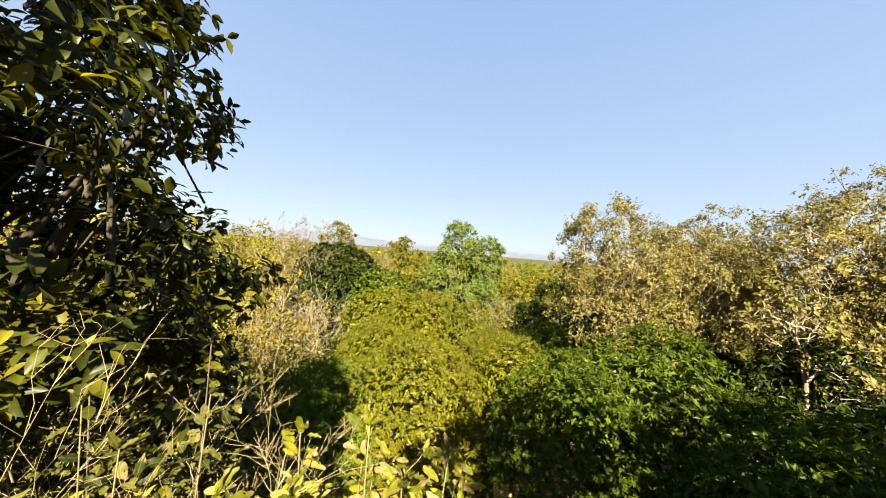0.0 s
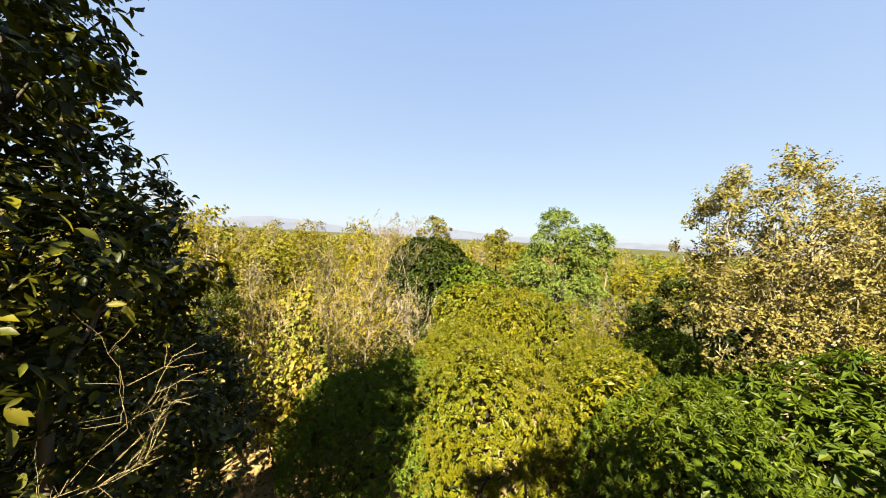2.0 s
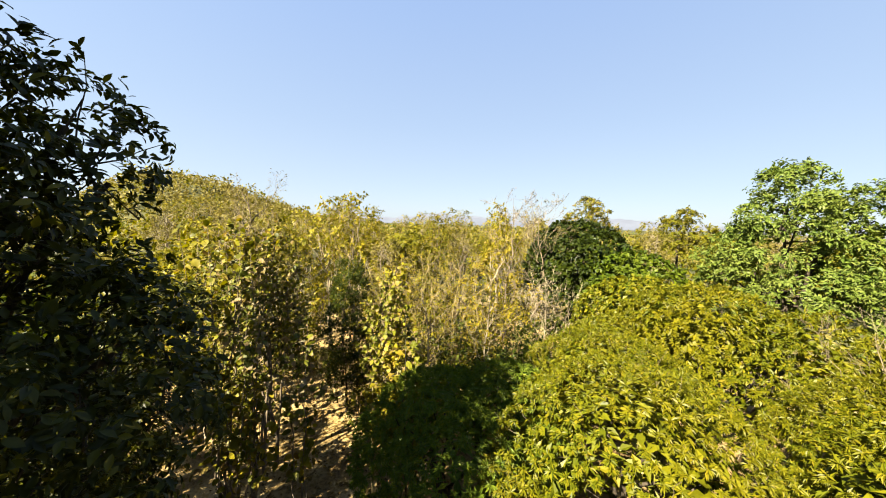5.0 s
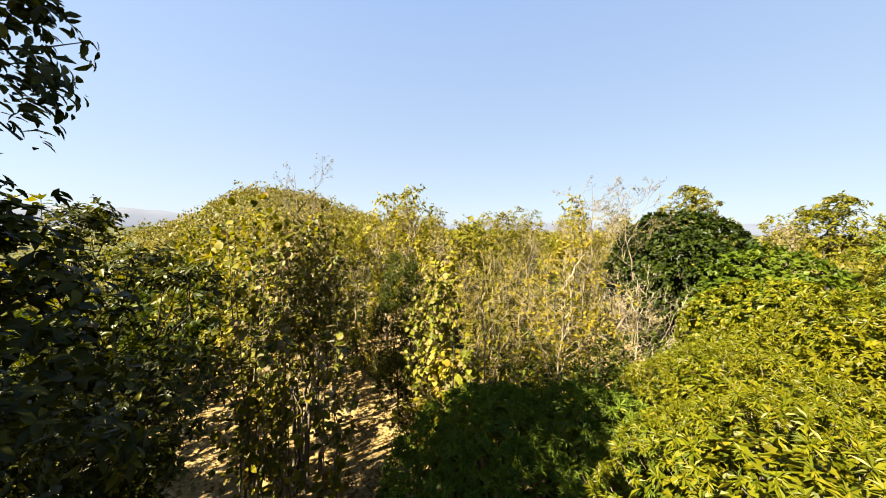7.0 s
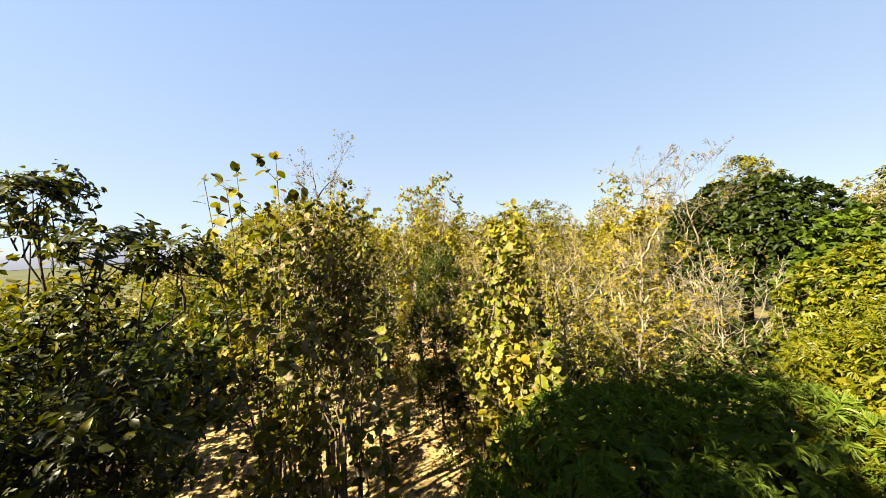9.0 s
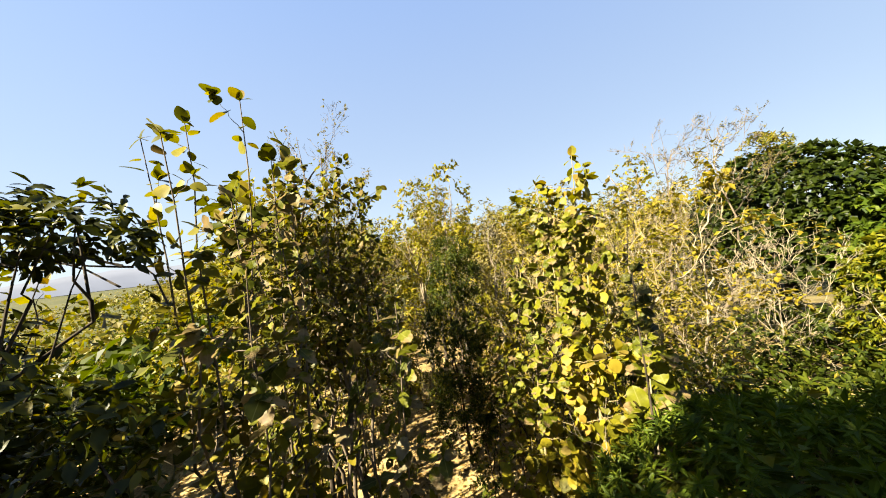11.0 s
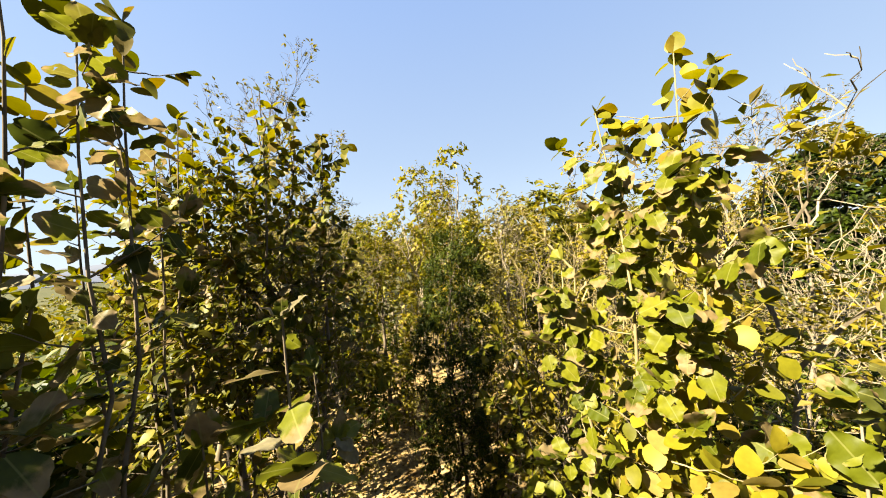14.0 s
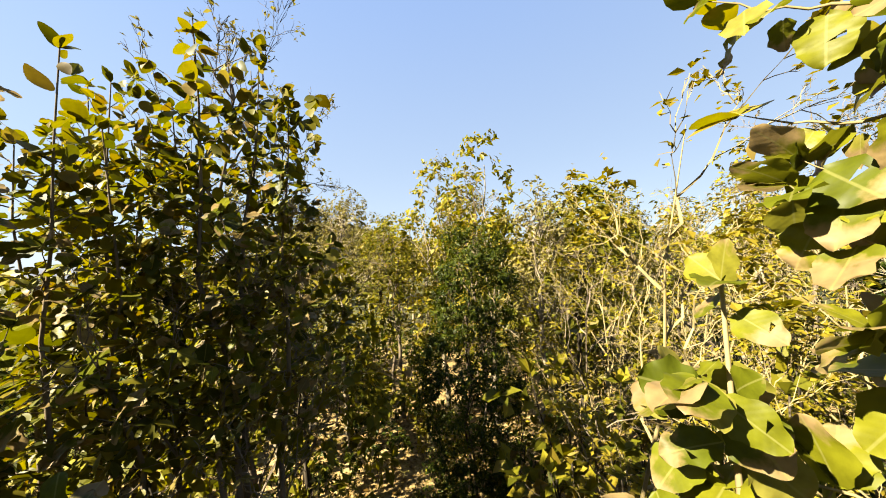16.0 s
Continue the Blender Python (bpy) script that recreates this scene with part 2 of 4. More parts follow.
M_PALE = bark_mat("bark_pale", (0.1, 0.08, 0.05), (0.21, 0.175, 0.115))
M_TWIG = bark_mat("dry_twig", (0.06, 0.046, 0.03), (0.125, 0.1, 0.068))

# ---- mesh helpers ----
rng = np.random.default_rng(11)


def unit(v):
    return v / np.maximum(np.linalg.norm(v, axis=-1, keepdims=True), 1e-9)


def mesh_of(name, verts, faces, mat, smooth=False):
    verts, faces = np.asarray(verts, np.float32), np.asarray(faces, np.int32)
    me = bpy.data.meshes.new(name)
    m, k = faces.shape
    me.vertices.add(len(verts))
    me.vertices.foreach_set("co", verts.ravel())
    me.loops.add(m * k)
    me.loops.foreach_set("vertex_index", faces.ravel())
    me.polygons.add(m)
    me.polygons.foreach_set("loop_start", np.arange(0, m * k, k, dtype=np.int32))
    me.polygons.foreach_set("use_smooth", np.full(m, smooth))
    me.update(calc_edges=True)
    me.materials.append(mat)
    return me


def part(name, me, parent, label=""):
    ob = new(name, me)
    ob.parent = parent
    return tagged(ob, label)


def thing(name, at, label, category, group="", kind=""):
    global rng
    rng = np.random.default_rng(int(abs(at[0] * 1310 + at[1] * 9770)) + len(name))
    ob = new(name)
    ob.empty_display_size = 0.3
    ob.location = at
    return tagged(ob, label, category, group, kind)


# leaf blades: u along the midrib, v across it, w off the blade
BLADE = (np.array([(0, 0, 0), (0.45, 0.5, 0.09), (1, 0, -0.06), (0.45, -0.5, 0.09)]), np.array([(0, 1, 2), (0, 2, 3)]))
OVAL = (np.array([(0, 0, 0), (0.5, 0, 0.0), (1, 0, -0.12), (0.2, 0.3, 0.05), (0.5, 0.46, 0.08), (0.8, 0.25, 0.0), (0.2, -0.3, 0.06), (0.5, -0.46, 0.06), (0.8, -0.25, -0.01)]),
        np.array([(0, 3, 1), (3, 4, 1), (1, 4, 5), (1, 5, 2), (0, 1, 6), (6, 1, 7), (1, 8, 7), (1, 2, 8)]))


def broad_blade():
    """A wide ovate blade with a slightly raised rim and a drooping tip."""
    rows = (0.0, 0.1, 0.28, 0.5, 0.72, 0.9, 1.0)
    V, F = [], []
    for i, u in enumerate(rows):
        half = 0.5 * math.sin(math.pi * min(max(u, 0.01), 0.99) ** 0.85) ** 0.6
        for c in (1, 0, -1):
            V.append((u, half * c, 0.05 * abs(c) * math.sin(math.pi * u) - 0.13 * u * u + 0.015 * c * math.sin(9 * u)))
    for i in range(len(rows) - 1):
        for k in (0, 1):
            p = i * 3 + k
            F += [(p, p + 3, p + 4), (p, p + 4, p + 1)]
    return np.array(V), np.array(F)


BROAD = broad_blade()


def blades(P, D, N, length, width, shape=BLADE):
    """Vertices and triangles of many leaves: at P, growing along D, facing N."""
    tv, tf = shape
    X = unit(D)
    Y = unit(np.cross(N, X))
    Z = np.cross(X, Y)
    length, width = np.broadcast_to(length, len(P))[:, None, None], np.broadcast_to(width, len(P))[:, None, None]
    V = P[:, None] + X[:, None] * tv[None, :, :1] * length + Y[:, None] * tv[None, :, 1:2] * width + Z[:, None] * tv[None, :, 2:] * length
    F = tf[None] + (np.arange(len(P)) * len(tv))[:, None, None]
    return V.reshape(-1, 3), F.reshape(-1, 3)


def tubes(lines, sides=5):
    """Tapered tubes along polylines: a list of (points, radii)."""
    VV, FF, at = [], [], 0
    for pts, rad in lines:
        pts = np.asarray(pts, float)
        k = len(pts)
        T = unit(np.gradient(pts, axis=0))
        ref = np.where(np.abs(T[:, 2:3]) > 0.8, np.array([[1.0, 0.2, 0]]), np.array([[0, 0.1, 1.0]]))
        A = unit(np.cross(T, ref))
        B = np.cross(T, A)
        ang = np.arange(sides) * 2 * np.pi / sides
        ring = pts[:, None] + (A[:, None] * np.cos(ang)[None, :, None] + B[:, None] * np.sin(ang)[None, :, None]) * np.asarray(rad)[:, None, None]
        VV.append(ring.reshape(-1, 3))
        i, j = np.meshgrid(np.arange(k - 1), np.arange(sides), indexing="ij")
        a, b = at + i * sides + j, at + i * sides + (j + 1) % sides
        FF.append(np.stack([a, b, b + sides, a + sides], -1).reshape(-1, 4))
        at += k * sides
    return np.concatenate(VV), np.concatenate(FF)


def bent(a, b, n=6, wob=0.06, sag=0.0):
    """A crooked line from a to b."""
    a, b = np.asarray(a, float), np.asarray(b, float)
    s = np.linspace(0, 1, n)[:, None]
    p = a + (b - a) * s
    L = np.linalg.norm(b - a)
    w = rng.normal(0, wob * L, (n, 3)) * (s * (1 - s) * 3)
    p = p + w
    p[:, 2] += sag * L * (4 * s * (1 - s))[:, 0]
    return p


def bump_field(k=7, freq=3.0):
    """A smooth random function of direction."""
    W, ph = rng.normal(0, freq, (k, 3)), rng.uniform(0, 6.28, k)
    return lambda d: np.sin(d @ W.T + ph).mean(1)


def lobe_clusters(lobes, per_m2, lumps=0.16, floor=-0.35, deep=0.2, gaps=0.0, tuft=0.38, fill=0.28):
    """Twig ends over a crown of ellipsoids, gathered in tufts of radius tuft: places and outward directions."""
    PP, DD = [], []
    lobes = [np.asarray(b, float) for b in lobes]
    per = max(4, int(per_m2 * tuft * tuft * 3.2))
    for b in lobes:
        c, r = b[:3], b[3:]
        area = 4 * np.pi * ((r[0] * r[1]) ** 1.6 / 3 + (r[0] * r[2]) ** 1.6 / 3 + (r[1] * r[2]) ** 1.6 / 3) ** (1 / 1.6)
        d = unit(rng.normal(size=(int(per_m2 * area * fill), 3)))
        d = d[d[:, 2] > floor]
        q = c + d * r * ((1 + lumps * 0.5 * bump_field(8, 2.6)(d)) * rng.uniform(0.62, 0.97, len(d)))[:, None]
        ok = q[:, 2] > 0.2
        for o in lobes:
            if o is not b:
                ok &= ((((q - o[:3]) / o[3:]) ** 2).sum(1) > 0.6)
        PP.append(q[ok])
        DD.append(d[ok])
        n = int(per_m2 * area / per)
        d = unit(rng.normal(size=(n, 3)))
        d = d[(d[:, 2] > floor) | (rng.random(n) < 0.15)]
        f, g, h = bump_field(8, 2.6), bump_field(8, 7.0), bump_field(10, 9.0)
        depth = np.where(rng.random(len(d)) < deep, rng.uniform(0.1, 0.5, len(d)), np.abs(rng.normal(0, 0.05, len(d))))
        rho = (1 + lumps * 1.6 * f(d) + lumps * g(d)) * (1 - depth)
        p = c + d * r * rho[:, None]
        keep = p[:, 2] > 0.3
        for o in lobes:
            if o is not b:
                keep &= ((((p - o[:3]) / o[3:]) ** 2).sum(1) > 0.6)
        if gaps > 0:
            keep &= h(d) > -0.55 + gaps
        p, out = p[keep], unit(unit(d / r)[keep] + np.array([0, 0, 0.35]))
        p, out = np.repeat(p, per, 0), np.repeat(out, per, 0)
        w = unit(rng.normal(size=p.shape))
        w = np.where(((w * out).sum(1) < -0.1)[:, None], -w, w)
        size = np.repeat(tuft * rng.uniform(0.6, 1.35, len(p) // per), per) if len(p) else np.zeros(0)
        PP.append(p + w * (size * rng.uniform(0.55, 1.0, len(p)))[:, None])
        DD.append(unit(w + out * 0.4))
    return np.concatenate(PP), np.concatenate(DD)


def whorls(P, A, k, length, ratio, spread=(45, 105), droop=0.35, jitter=0.35, up=0.35, stem=0.12):
    """k leaves round each twig end: places, directions, normals, lengths, widths."""
    n = len(P)
    A = unit(A * 0.8 + np.array([0, 0, up]) + rng.normal(0, jitter, (n, 3)))
    A, P = np.repeat(A, k, 0), np.repeat(P, k, 0)
    perp = unit(np.cross(A, rng.normal(size=A.shape)))
    s = np.radians(rng.uniform(*spread, len(A)))[:, None]
    D = A * np.cos(s) + perp * np.sin(s)
    D[:, 2] -= droop * rng.uniform(0.4, 1.3, len(A))
    D = unit(D)
    N = unit(A + np.array([0, 0, 0.5]) + rng.normal(0, 0.35, A.shape))
    L = length * rng.uniform(0.65, 1.25, len(A))
    return P + A * rng.uniform(-stem, stem, len(A))[:, None], D, N, L, L * ratio * rng.uniform(0.8, 1.2, len(A))


def limbs_for(lobes, trunk_r, fork=0.45, subs=4, sides=6):
    """Trunk line and limb lines of a lobed crown that stands on the origin."""
    lobes = [np.asarray(b, float) for b in lobes]
    top = np.mean([b[:3] for b in lobes], 0)
    low = min(b[2] - b[5] for b in lobes)
    fz = max(low + 0.25 * (top[2] - low), 0.6)
    f = np.array([top[0] * fork, top[1] * fork, fz])
    trunk = (bent((0, 0, -0.3), f, 7, 0.02), np.linspace(trunk_r * 1.25, trunk_r * 0.8, 7))
    limbs = []
    for b in lobes:
        end = b[:3] + np.array([0, 0, b[5] * 0.3])
        limbs.append([(bent(f, end, 7, 0.05, 0.05), np.linspace(trunk_r * 0.6, trunk_r * 0.16, 7))])
        for _ in range(subs):
            d = unit(rng.normal(size=3) + np.array([0, 0, 0.5]))
            s = rng.uniform(0.35, 0.9)
            a = limbs[-1][0][0][int(s * 6)]
            limbs[-1].append((bent(a, b[:3] + d * b[3:] * 0.75, 6, 0.07, 0.04), np.linspace(trunk_r * 0.25, trunk_r * 0.05, 6)))
    return trunk, limbs


def lobed_tree(name, at, lobes, per_m2, k, length, ratio, mat, bark, label, trunk_r=0.16, group="", shape=BLADE, twigs=0, **opt):
    """A tree with a dense crown of lobes; lobes are given in the world, the tree stands at at."""
    at = np.array((at[0], at[1], ground_z(at[0], at[1])))
    local = [tuple(np.array(b[:3]) - at) + tuple(b[3:]) for b in lobes]
    wh = {q: opt.pop(q) for q in ("spread", "droop", "jitter", "up", "stem") if q in opt}
    ob = thing(name, at, label, "tree", group)
    trunk, limbs = limbs_for(local, trunk_r)
    part("trunk", mesh_of("trunk", *tubes([trunk], 8), bark, True), ob)
    for limb in limbs:
        part("limb", mesh_of("limb", *tubes(limb, 5), bark, True), ob)
    P, A = lobe_clusters(local, per_m2, **opt)
    if twigs:
        pick = rng.choice(len(P), min(twigs, len(P)), replace=False)
        lines = []
        for p, a in zip(P[pick], A[pick]):
            lines.append((bent(p - a * 0.9 - np.array([0, 0, 0.3]), p + a * 0.05, 4, 0.05), (0.014, 0.011, 0.008, 0.004)))
        tagged(part("twig_mass", mesh_of("twig_mass", *tubes(lines, 3), bark), ob), kind="stuff")
    Q, D, N, L, W = whorls(P, A, k, length, ratio, **wh)
    tagged(part("crown", mesh_of("crown", *blades(Q, D, N, L, W, shape), mat, shape is OVAL), ob), kind="stuff")
    return ob


def rosette_crown(lobes, gap, k, length, ratio, puff=0.95, floor=-0.55):
    """Drooping leaf rosettes packed over puffed mounds of a dense evergreen crown, with a shaded inner layer."""
    lobes = [np.asarray(b, float) for b in lobes]
    PP, DD, NN, LL = [], [], [], []
    for b in lobes:
        c, r = b[:3], b[3:]
        mean = r.mean()
        area = 4 * np.pi * mean * mean
        heads = unit(rng.normal(size=(int(area / (puff * puff) * 1.5), 3)))
        swell = rng.uniform(0.5, 1.25, len(heads))
        broad = bump_field(6, 2.0)

        def shell(d):
            near = d @ heads.T
            best = near.argmax(1)
            off = np.arccos(np.clip(near.max(1), -1, 1)) * mean / (puff * 0.8)
            lift = np.sqrt(np.clip(1 - off * off, 0, 1)) * swell[best]
            return 1 + 0.07 * broad(d) + (0.3 * lift - 0.14) * puff / mean

        d = unit(rng.normal(size=(int(area / (gap * gap) * 2.2), 3)))
        d = d[d[:, 2] > floor]
        p = c + d * r * (shell(d) * (1 - np.abs(rng.normal(0, 0.018, len(d)))))[:, None]
        keep = p[:, 2] > 0.2
        for o in lobes:
            if o is not b:
                keep &= ((((p - o[:3]) / o[3:]) ** 2).sum(1) > 0.86)
        p, d = p[keep], d[keep]
        cell = np.unique(np.floor(p / gap).astype(int), axis=0, return_index=True)[1]
        p, d = p[cell], d[cell]
        n = unit(unit(d / r) + np.array([0, 0, 0.45]) + rng.normal(0, 0.22, p.shape))
        size = rng.uniform(0.75, 1.2, len(p))
        p, n, size = np.repeat(p, k, 0), np.repeat(n, k, 0), np.repeat(size, k)
        side = unit(np.cross(n, rng.normal(size=n.shape)))
        s = np.radians(rng.uniform(15, 105, len(n)))[:, None]
        D = n * np.cos(s) + side * np.sin(s)
        D[:, 2] -= rng.uniform(0.2, 0.75, len(n))
        PP.append(p + n * rng.uniform(-0.07, 0.04, len(n))[:, None])
        DD.append(unit(D))
        NN.append(unit(n + rng.normal(0, 0.22, n.shape)))
        LL.append(length * size * rng.uniform(0.75, 1.2, len(n)))
        d = unit(rng.normal(size=(int(area * 20), 3)))
        d = d[d[:, 2] > floor]
        q = c + d * r * (shell(d) * rng.uniform(0.62, 0.84, len(d)))[:, None]
        ok = q[:, 2] > 0.1
        for o in lobes:
            if o is not b:
                ok &= ((((q - o[:3]) / o[3:]) ** 2).sum(1) > 0.5)
        q, d = q[ok], d[ok]
        PP.append(q)
        DD.append(unit(np.cross(d, rng.normal(size=d.shape))))
        NN.append(unit(d + rng.normal(0, 0.3, d.shape)))
        LL.append(rng.uniform(0.26, 0.36, len(q)))
    P, D, N, L = (np.concatenate(v) for v in (PP, DD, NN, LL))
    return P, D, N, L, L * ratio * rng.uniform(0.8, 1.2, len(L)) * np.where(L > 0.259, 1.7, 1.0)


def rosette_tree(name, at, lobes, gap, k, length, ratio, mat, bark, label, trunk_r=0.2, group="", bare=0, **opt):
    """A broad evergreen tree of rosettes; bare: grey twig ends that poke out of the crown."""
    at = np.array((at[0], at[1], ground_z(at[0], at[1])))
    local = [tuple(np.array(b[:3]) - at) + tuple(b[3:]) for b in lobes]
    ob = thing(name, at, label, "tree", group)
    trunk, limbs = limbs_for(local, trunk_r)
    part("trunk", mesh_of("trunk", *tubes([trunk], 8), bark, True), ob)
    for limb in limbs:
        part("limb", mesh_of("limb", *tubes(limb, 5), bark, True), ob)
    P, D, N, L, W = rosette_crown(local, gap, k, length, ratio, **opt)
    tagged(part("crown", mesh_of("crown", *blades(P, D, N, L, W), mat), ob), kind="stuff")
    if bare:
        pick = rng.choice(len(P), bare, replace=False)
        lines = [(bent(P[i] - N[i] * 0.35, P[i] + (N[i] + rng.normal(0, 0.6, 3)) * rng.uniform(0.06, 0.18), 4, 0.1), (0.005, 0.004, 0.003, 0.002)) for i in pick]
        tagged(part("twig_mass", mesh_of("twig_mass", *tubes(lines, 3), M_TWIG), ob), kind="stuff")
    return ob


# ---- ground ----
def ground_z(x, y):
    """Level forest floor with low swells, a slope down to one side, a wooded hill far off."""
    z = 0.12 * math.sin(x * 0.35 + 1.0) * math.cos(y * 0.3) - 1.4
    r = math.hypot(x + 5, y - 12)
    down = max(0.0, min(1.0, (5 - y) / 30.0)) * max(0.0, min(1.0, (-x - 9) / 25.0))
    z -= 9 * down * down * (3 - 2 * down)
    if r > 40:
        hx, hy = (x + 275) / 90.0, (y - 30) / 70.0
        z += 30 * math.exp(-(hx * hx + hy * hy))
        hx, hy = (x + 200) / 80.0, (y - 5) / 50.0
        z += 9 * math.exp(-(hx * hx + hy * hy))
    return z


def ground_mesh(mat):
    sectors, radii = 160, np.concatenate([[0.0], np.geomspace(0.8, 4200, 110)])
    V, F = [], []
    for r in radii:
        for s in range(sectors):
            a = 2 * math.pi * s / sectors
            x, y = -5 + r * math.cos(a), 12 + r * math.sin(a)
            V.append((x, y, ground_z(x, y)))
    for i in range(len(radii) - 1):
        for s in range(sectors):
            t = (s + 1) % sectors
            F.append((i * sectors + s, (i + 1) * sectors + s, (i + 1) * sectors + t, i * sectors + t))
    return mesh_of("ground", V, F, mat, True)


M_ROUND = leaf_mat("dark_round_leaf", [(0.0, (0.014, 0.028, 0.005)), (0.5, (0.032, 0.058, 0.008)), (1.0, (0.075, 0.11, 0.01))], (0.06, 0.08, 0.01), 0.4, 0.4, 0.2, 0.1)


def soil_mat():
    m, n, l = nodes_of("forest_soil")
    geo = n.new("ShaderNodeNewGeometry")
    a, b2, c = (n.new("ShaderNodeTexNoise") for _ in range(3))
    for t, s, d in ((a, 0.7, 5), (b2, 9.0, 8), (c, 0.02, 4)):
        t.inputs["Scale"].default_value, t.inputs["Detail"].default_value = s, d
        l.new(geo.outputs["Position"], t.inputs["Vector"])
    r1 = ramp_node(n, [(0.35, (0.13, 0.09, 0.04)), (0.55, (0.24, 0.18, 0.08)), (0.75, (0.32, 0.25, 0.125))])
    r2 = ramp_node(n, [(0.3, (0.55, 0.5, 0.42)), (0.7, (1.15, 1.1, 1.0))])
    l.new(a.outputs["Fac"], r1.inputs[0])
    l.new(b2.outputs["Fac"], r2.inputs[0])
    mul = n.new("ShaderNodeMixRGB")
    mul.blend_type = "MULTIPLY"
    mul.inputs[0].default_value = 1
    l.new(r1.outputs[0], mul.inputs[1])
    l.new(r2.outputs[0], mul.inputs[2])
    dist = n.new("ShaderNodeVectorMath")
    dist.operation = "DISTANCE"
    dist.inputs[1].default_value = (-5, 12, -1.4)
    l.new(geo.outputs["Position"], dist.inputs[0])
    far = n.new("ShaderNodeMapRange")
    far.inputs["From Min"].default_value, far.inputs["From Max"].default_value = 22, 45
    l.new(dist.outputs["Value"], far.inputs["Value"])
    scrub = ramp_node(n, [(0.35, (0.025, 0.03, 0.012)), (0.65, (0.055, 0.052, 0.02))])
    l.new(c.outputs["Fac"], scrub.inputs[0])
    cover = n.new("ShaderNodeMixRGB")
    l.new(far.outputs[0], cover.inputs[0])
    l.new(mul.outputs[0], cover.inputs[1])
    l.new(scrub.outputs[0], cover.inputs[2])
    l.new(cover.outputs[0], n["Principled BSDF"].inputs["Base Color"])
    n["Principled BSDF"].inputs["Roughness"].default_value, n["Principled BSDF"].inputs["Specular IOR Level"].default_value = 0.95, 0.1
    bump = n.new("ShaderNodeBump")
    bump.inputs["Strength"].default_value, bump.inputs["Distance"].default_value = 0.7, 0.05
    l.new(b2.outputs["Fac"], bump.inputs["Height"])
    l.new(bump.outputs[0], n["Principled BSDF"].inputs["Normal"])
    return m


M_SOIL = soil_mat()
tagged(new("ground", ground_mesh(M_SOIL)), "dry brown forest floor strewn with fallen leaves", "ground", kind="structure")


def ovate(variant):
    """One large ovate leaf with a folded, curled and ruffled blade and a nibbled edge, of unit length and width."""
    r = np.random.default_rng(100 + variant)
    rows = 16
    u = 0.5 - 0.5 * np.cos(np.linspace(0, math.pi, rows))
    half = 0.5 * np.sin(np.pi * np.clip(u, 0.004, 0.996) ** r.uniform(0.72, 0.95)) ** r.uniform(0.5, 0.7)
    fold, curl, twist = r.uniform(0.02, 0.2), r.uniform(-0.05, 0.38), r.uniform(-0.2, 0.2)
    ruffle, waves, phase = r.uniform(0.03, 0.075), r.uniform(1.6, 3.0), r.uniform(0, 6.28, 2)
    lobe = [1 + 0.1 * np.sin(r.uniform(9, 14) * u + r.uniform(0, 6.28)) + 0.05 * np.sin(r.uniform(20, 28) * u + r.uniform(0, 6.28)) for _ in (0, 1)]
    V, F = [], []
    for i in range(rows):
        mid = -curl * u[i] ** 2 * 0.6
        for c in (1, 0.55, 0, -0.55, -1):
            h = half[i] * c * (lobe[int(c < 0)][i] if abs(c) == 1 else 1)
            wave = ruffle * c * c * math.sin(6.28 * waves * u[i] + phase[int(c < 0)])
            V.append((u[i] - 0.05 * c * c * (1 - u[i]), h, mid + fold * abs(h) + twist * h * u[i] + wave))
    eaten = {(int(r.integers(4, 12)), int(r.integers(1, 3)))} if variant % 3 == 1 else set()
    for i in range(rows - 1):
        for k in range(4):
            a = i * 5 + k
            F.append((a, a + 1, a + 6))
            if (i, k) not in eaten:
                F.append((a, a + 6, a + 5))
    return np.array(V), np.array(F)


def leaf_set(name, mat, count=12):
    return [mesh_of(name, *ovate(v), mat, True) for v in range(count)]


LEAVES_Y, LEAVES_O, LEAVES_S = leaf_set("leaf_sunny", M_NEAR_Y), leaf_set("leaf_olive", M_NEAR_O), leaf_set("leaf_shrub", M_NEAR_S)


def leaf_parts(parents, P, D, N, L, W, meshes, label=""):
    """Single leaves, each an object of its own on its branch."""
    X = unit(D)
    Y = unit(np.cross(N, X))
    Z = np.cross(X, Y)
    for i in range(len(P)):
        ob = part("leaf", meshes[i % len(meshes)], parents[i])
        m = Matrix.Identity(4)
        for r in range(3):
            m[r][0], m[r][1], m[r][2], m[r][3] = X[i, r] * L[i], Y[i, r] * W[i], Z[i, r] * L[i], P[i, r]
        ob.matrix_basis = m


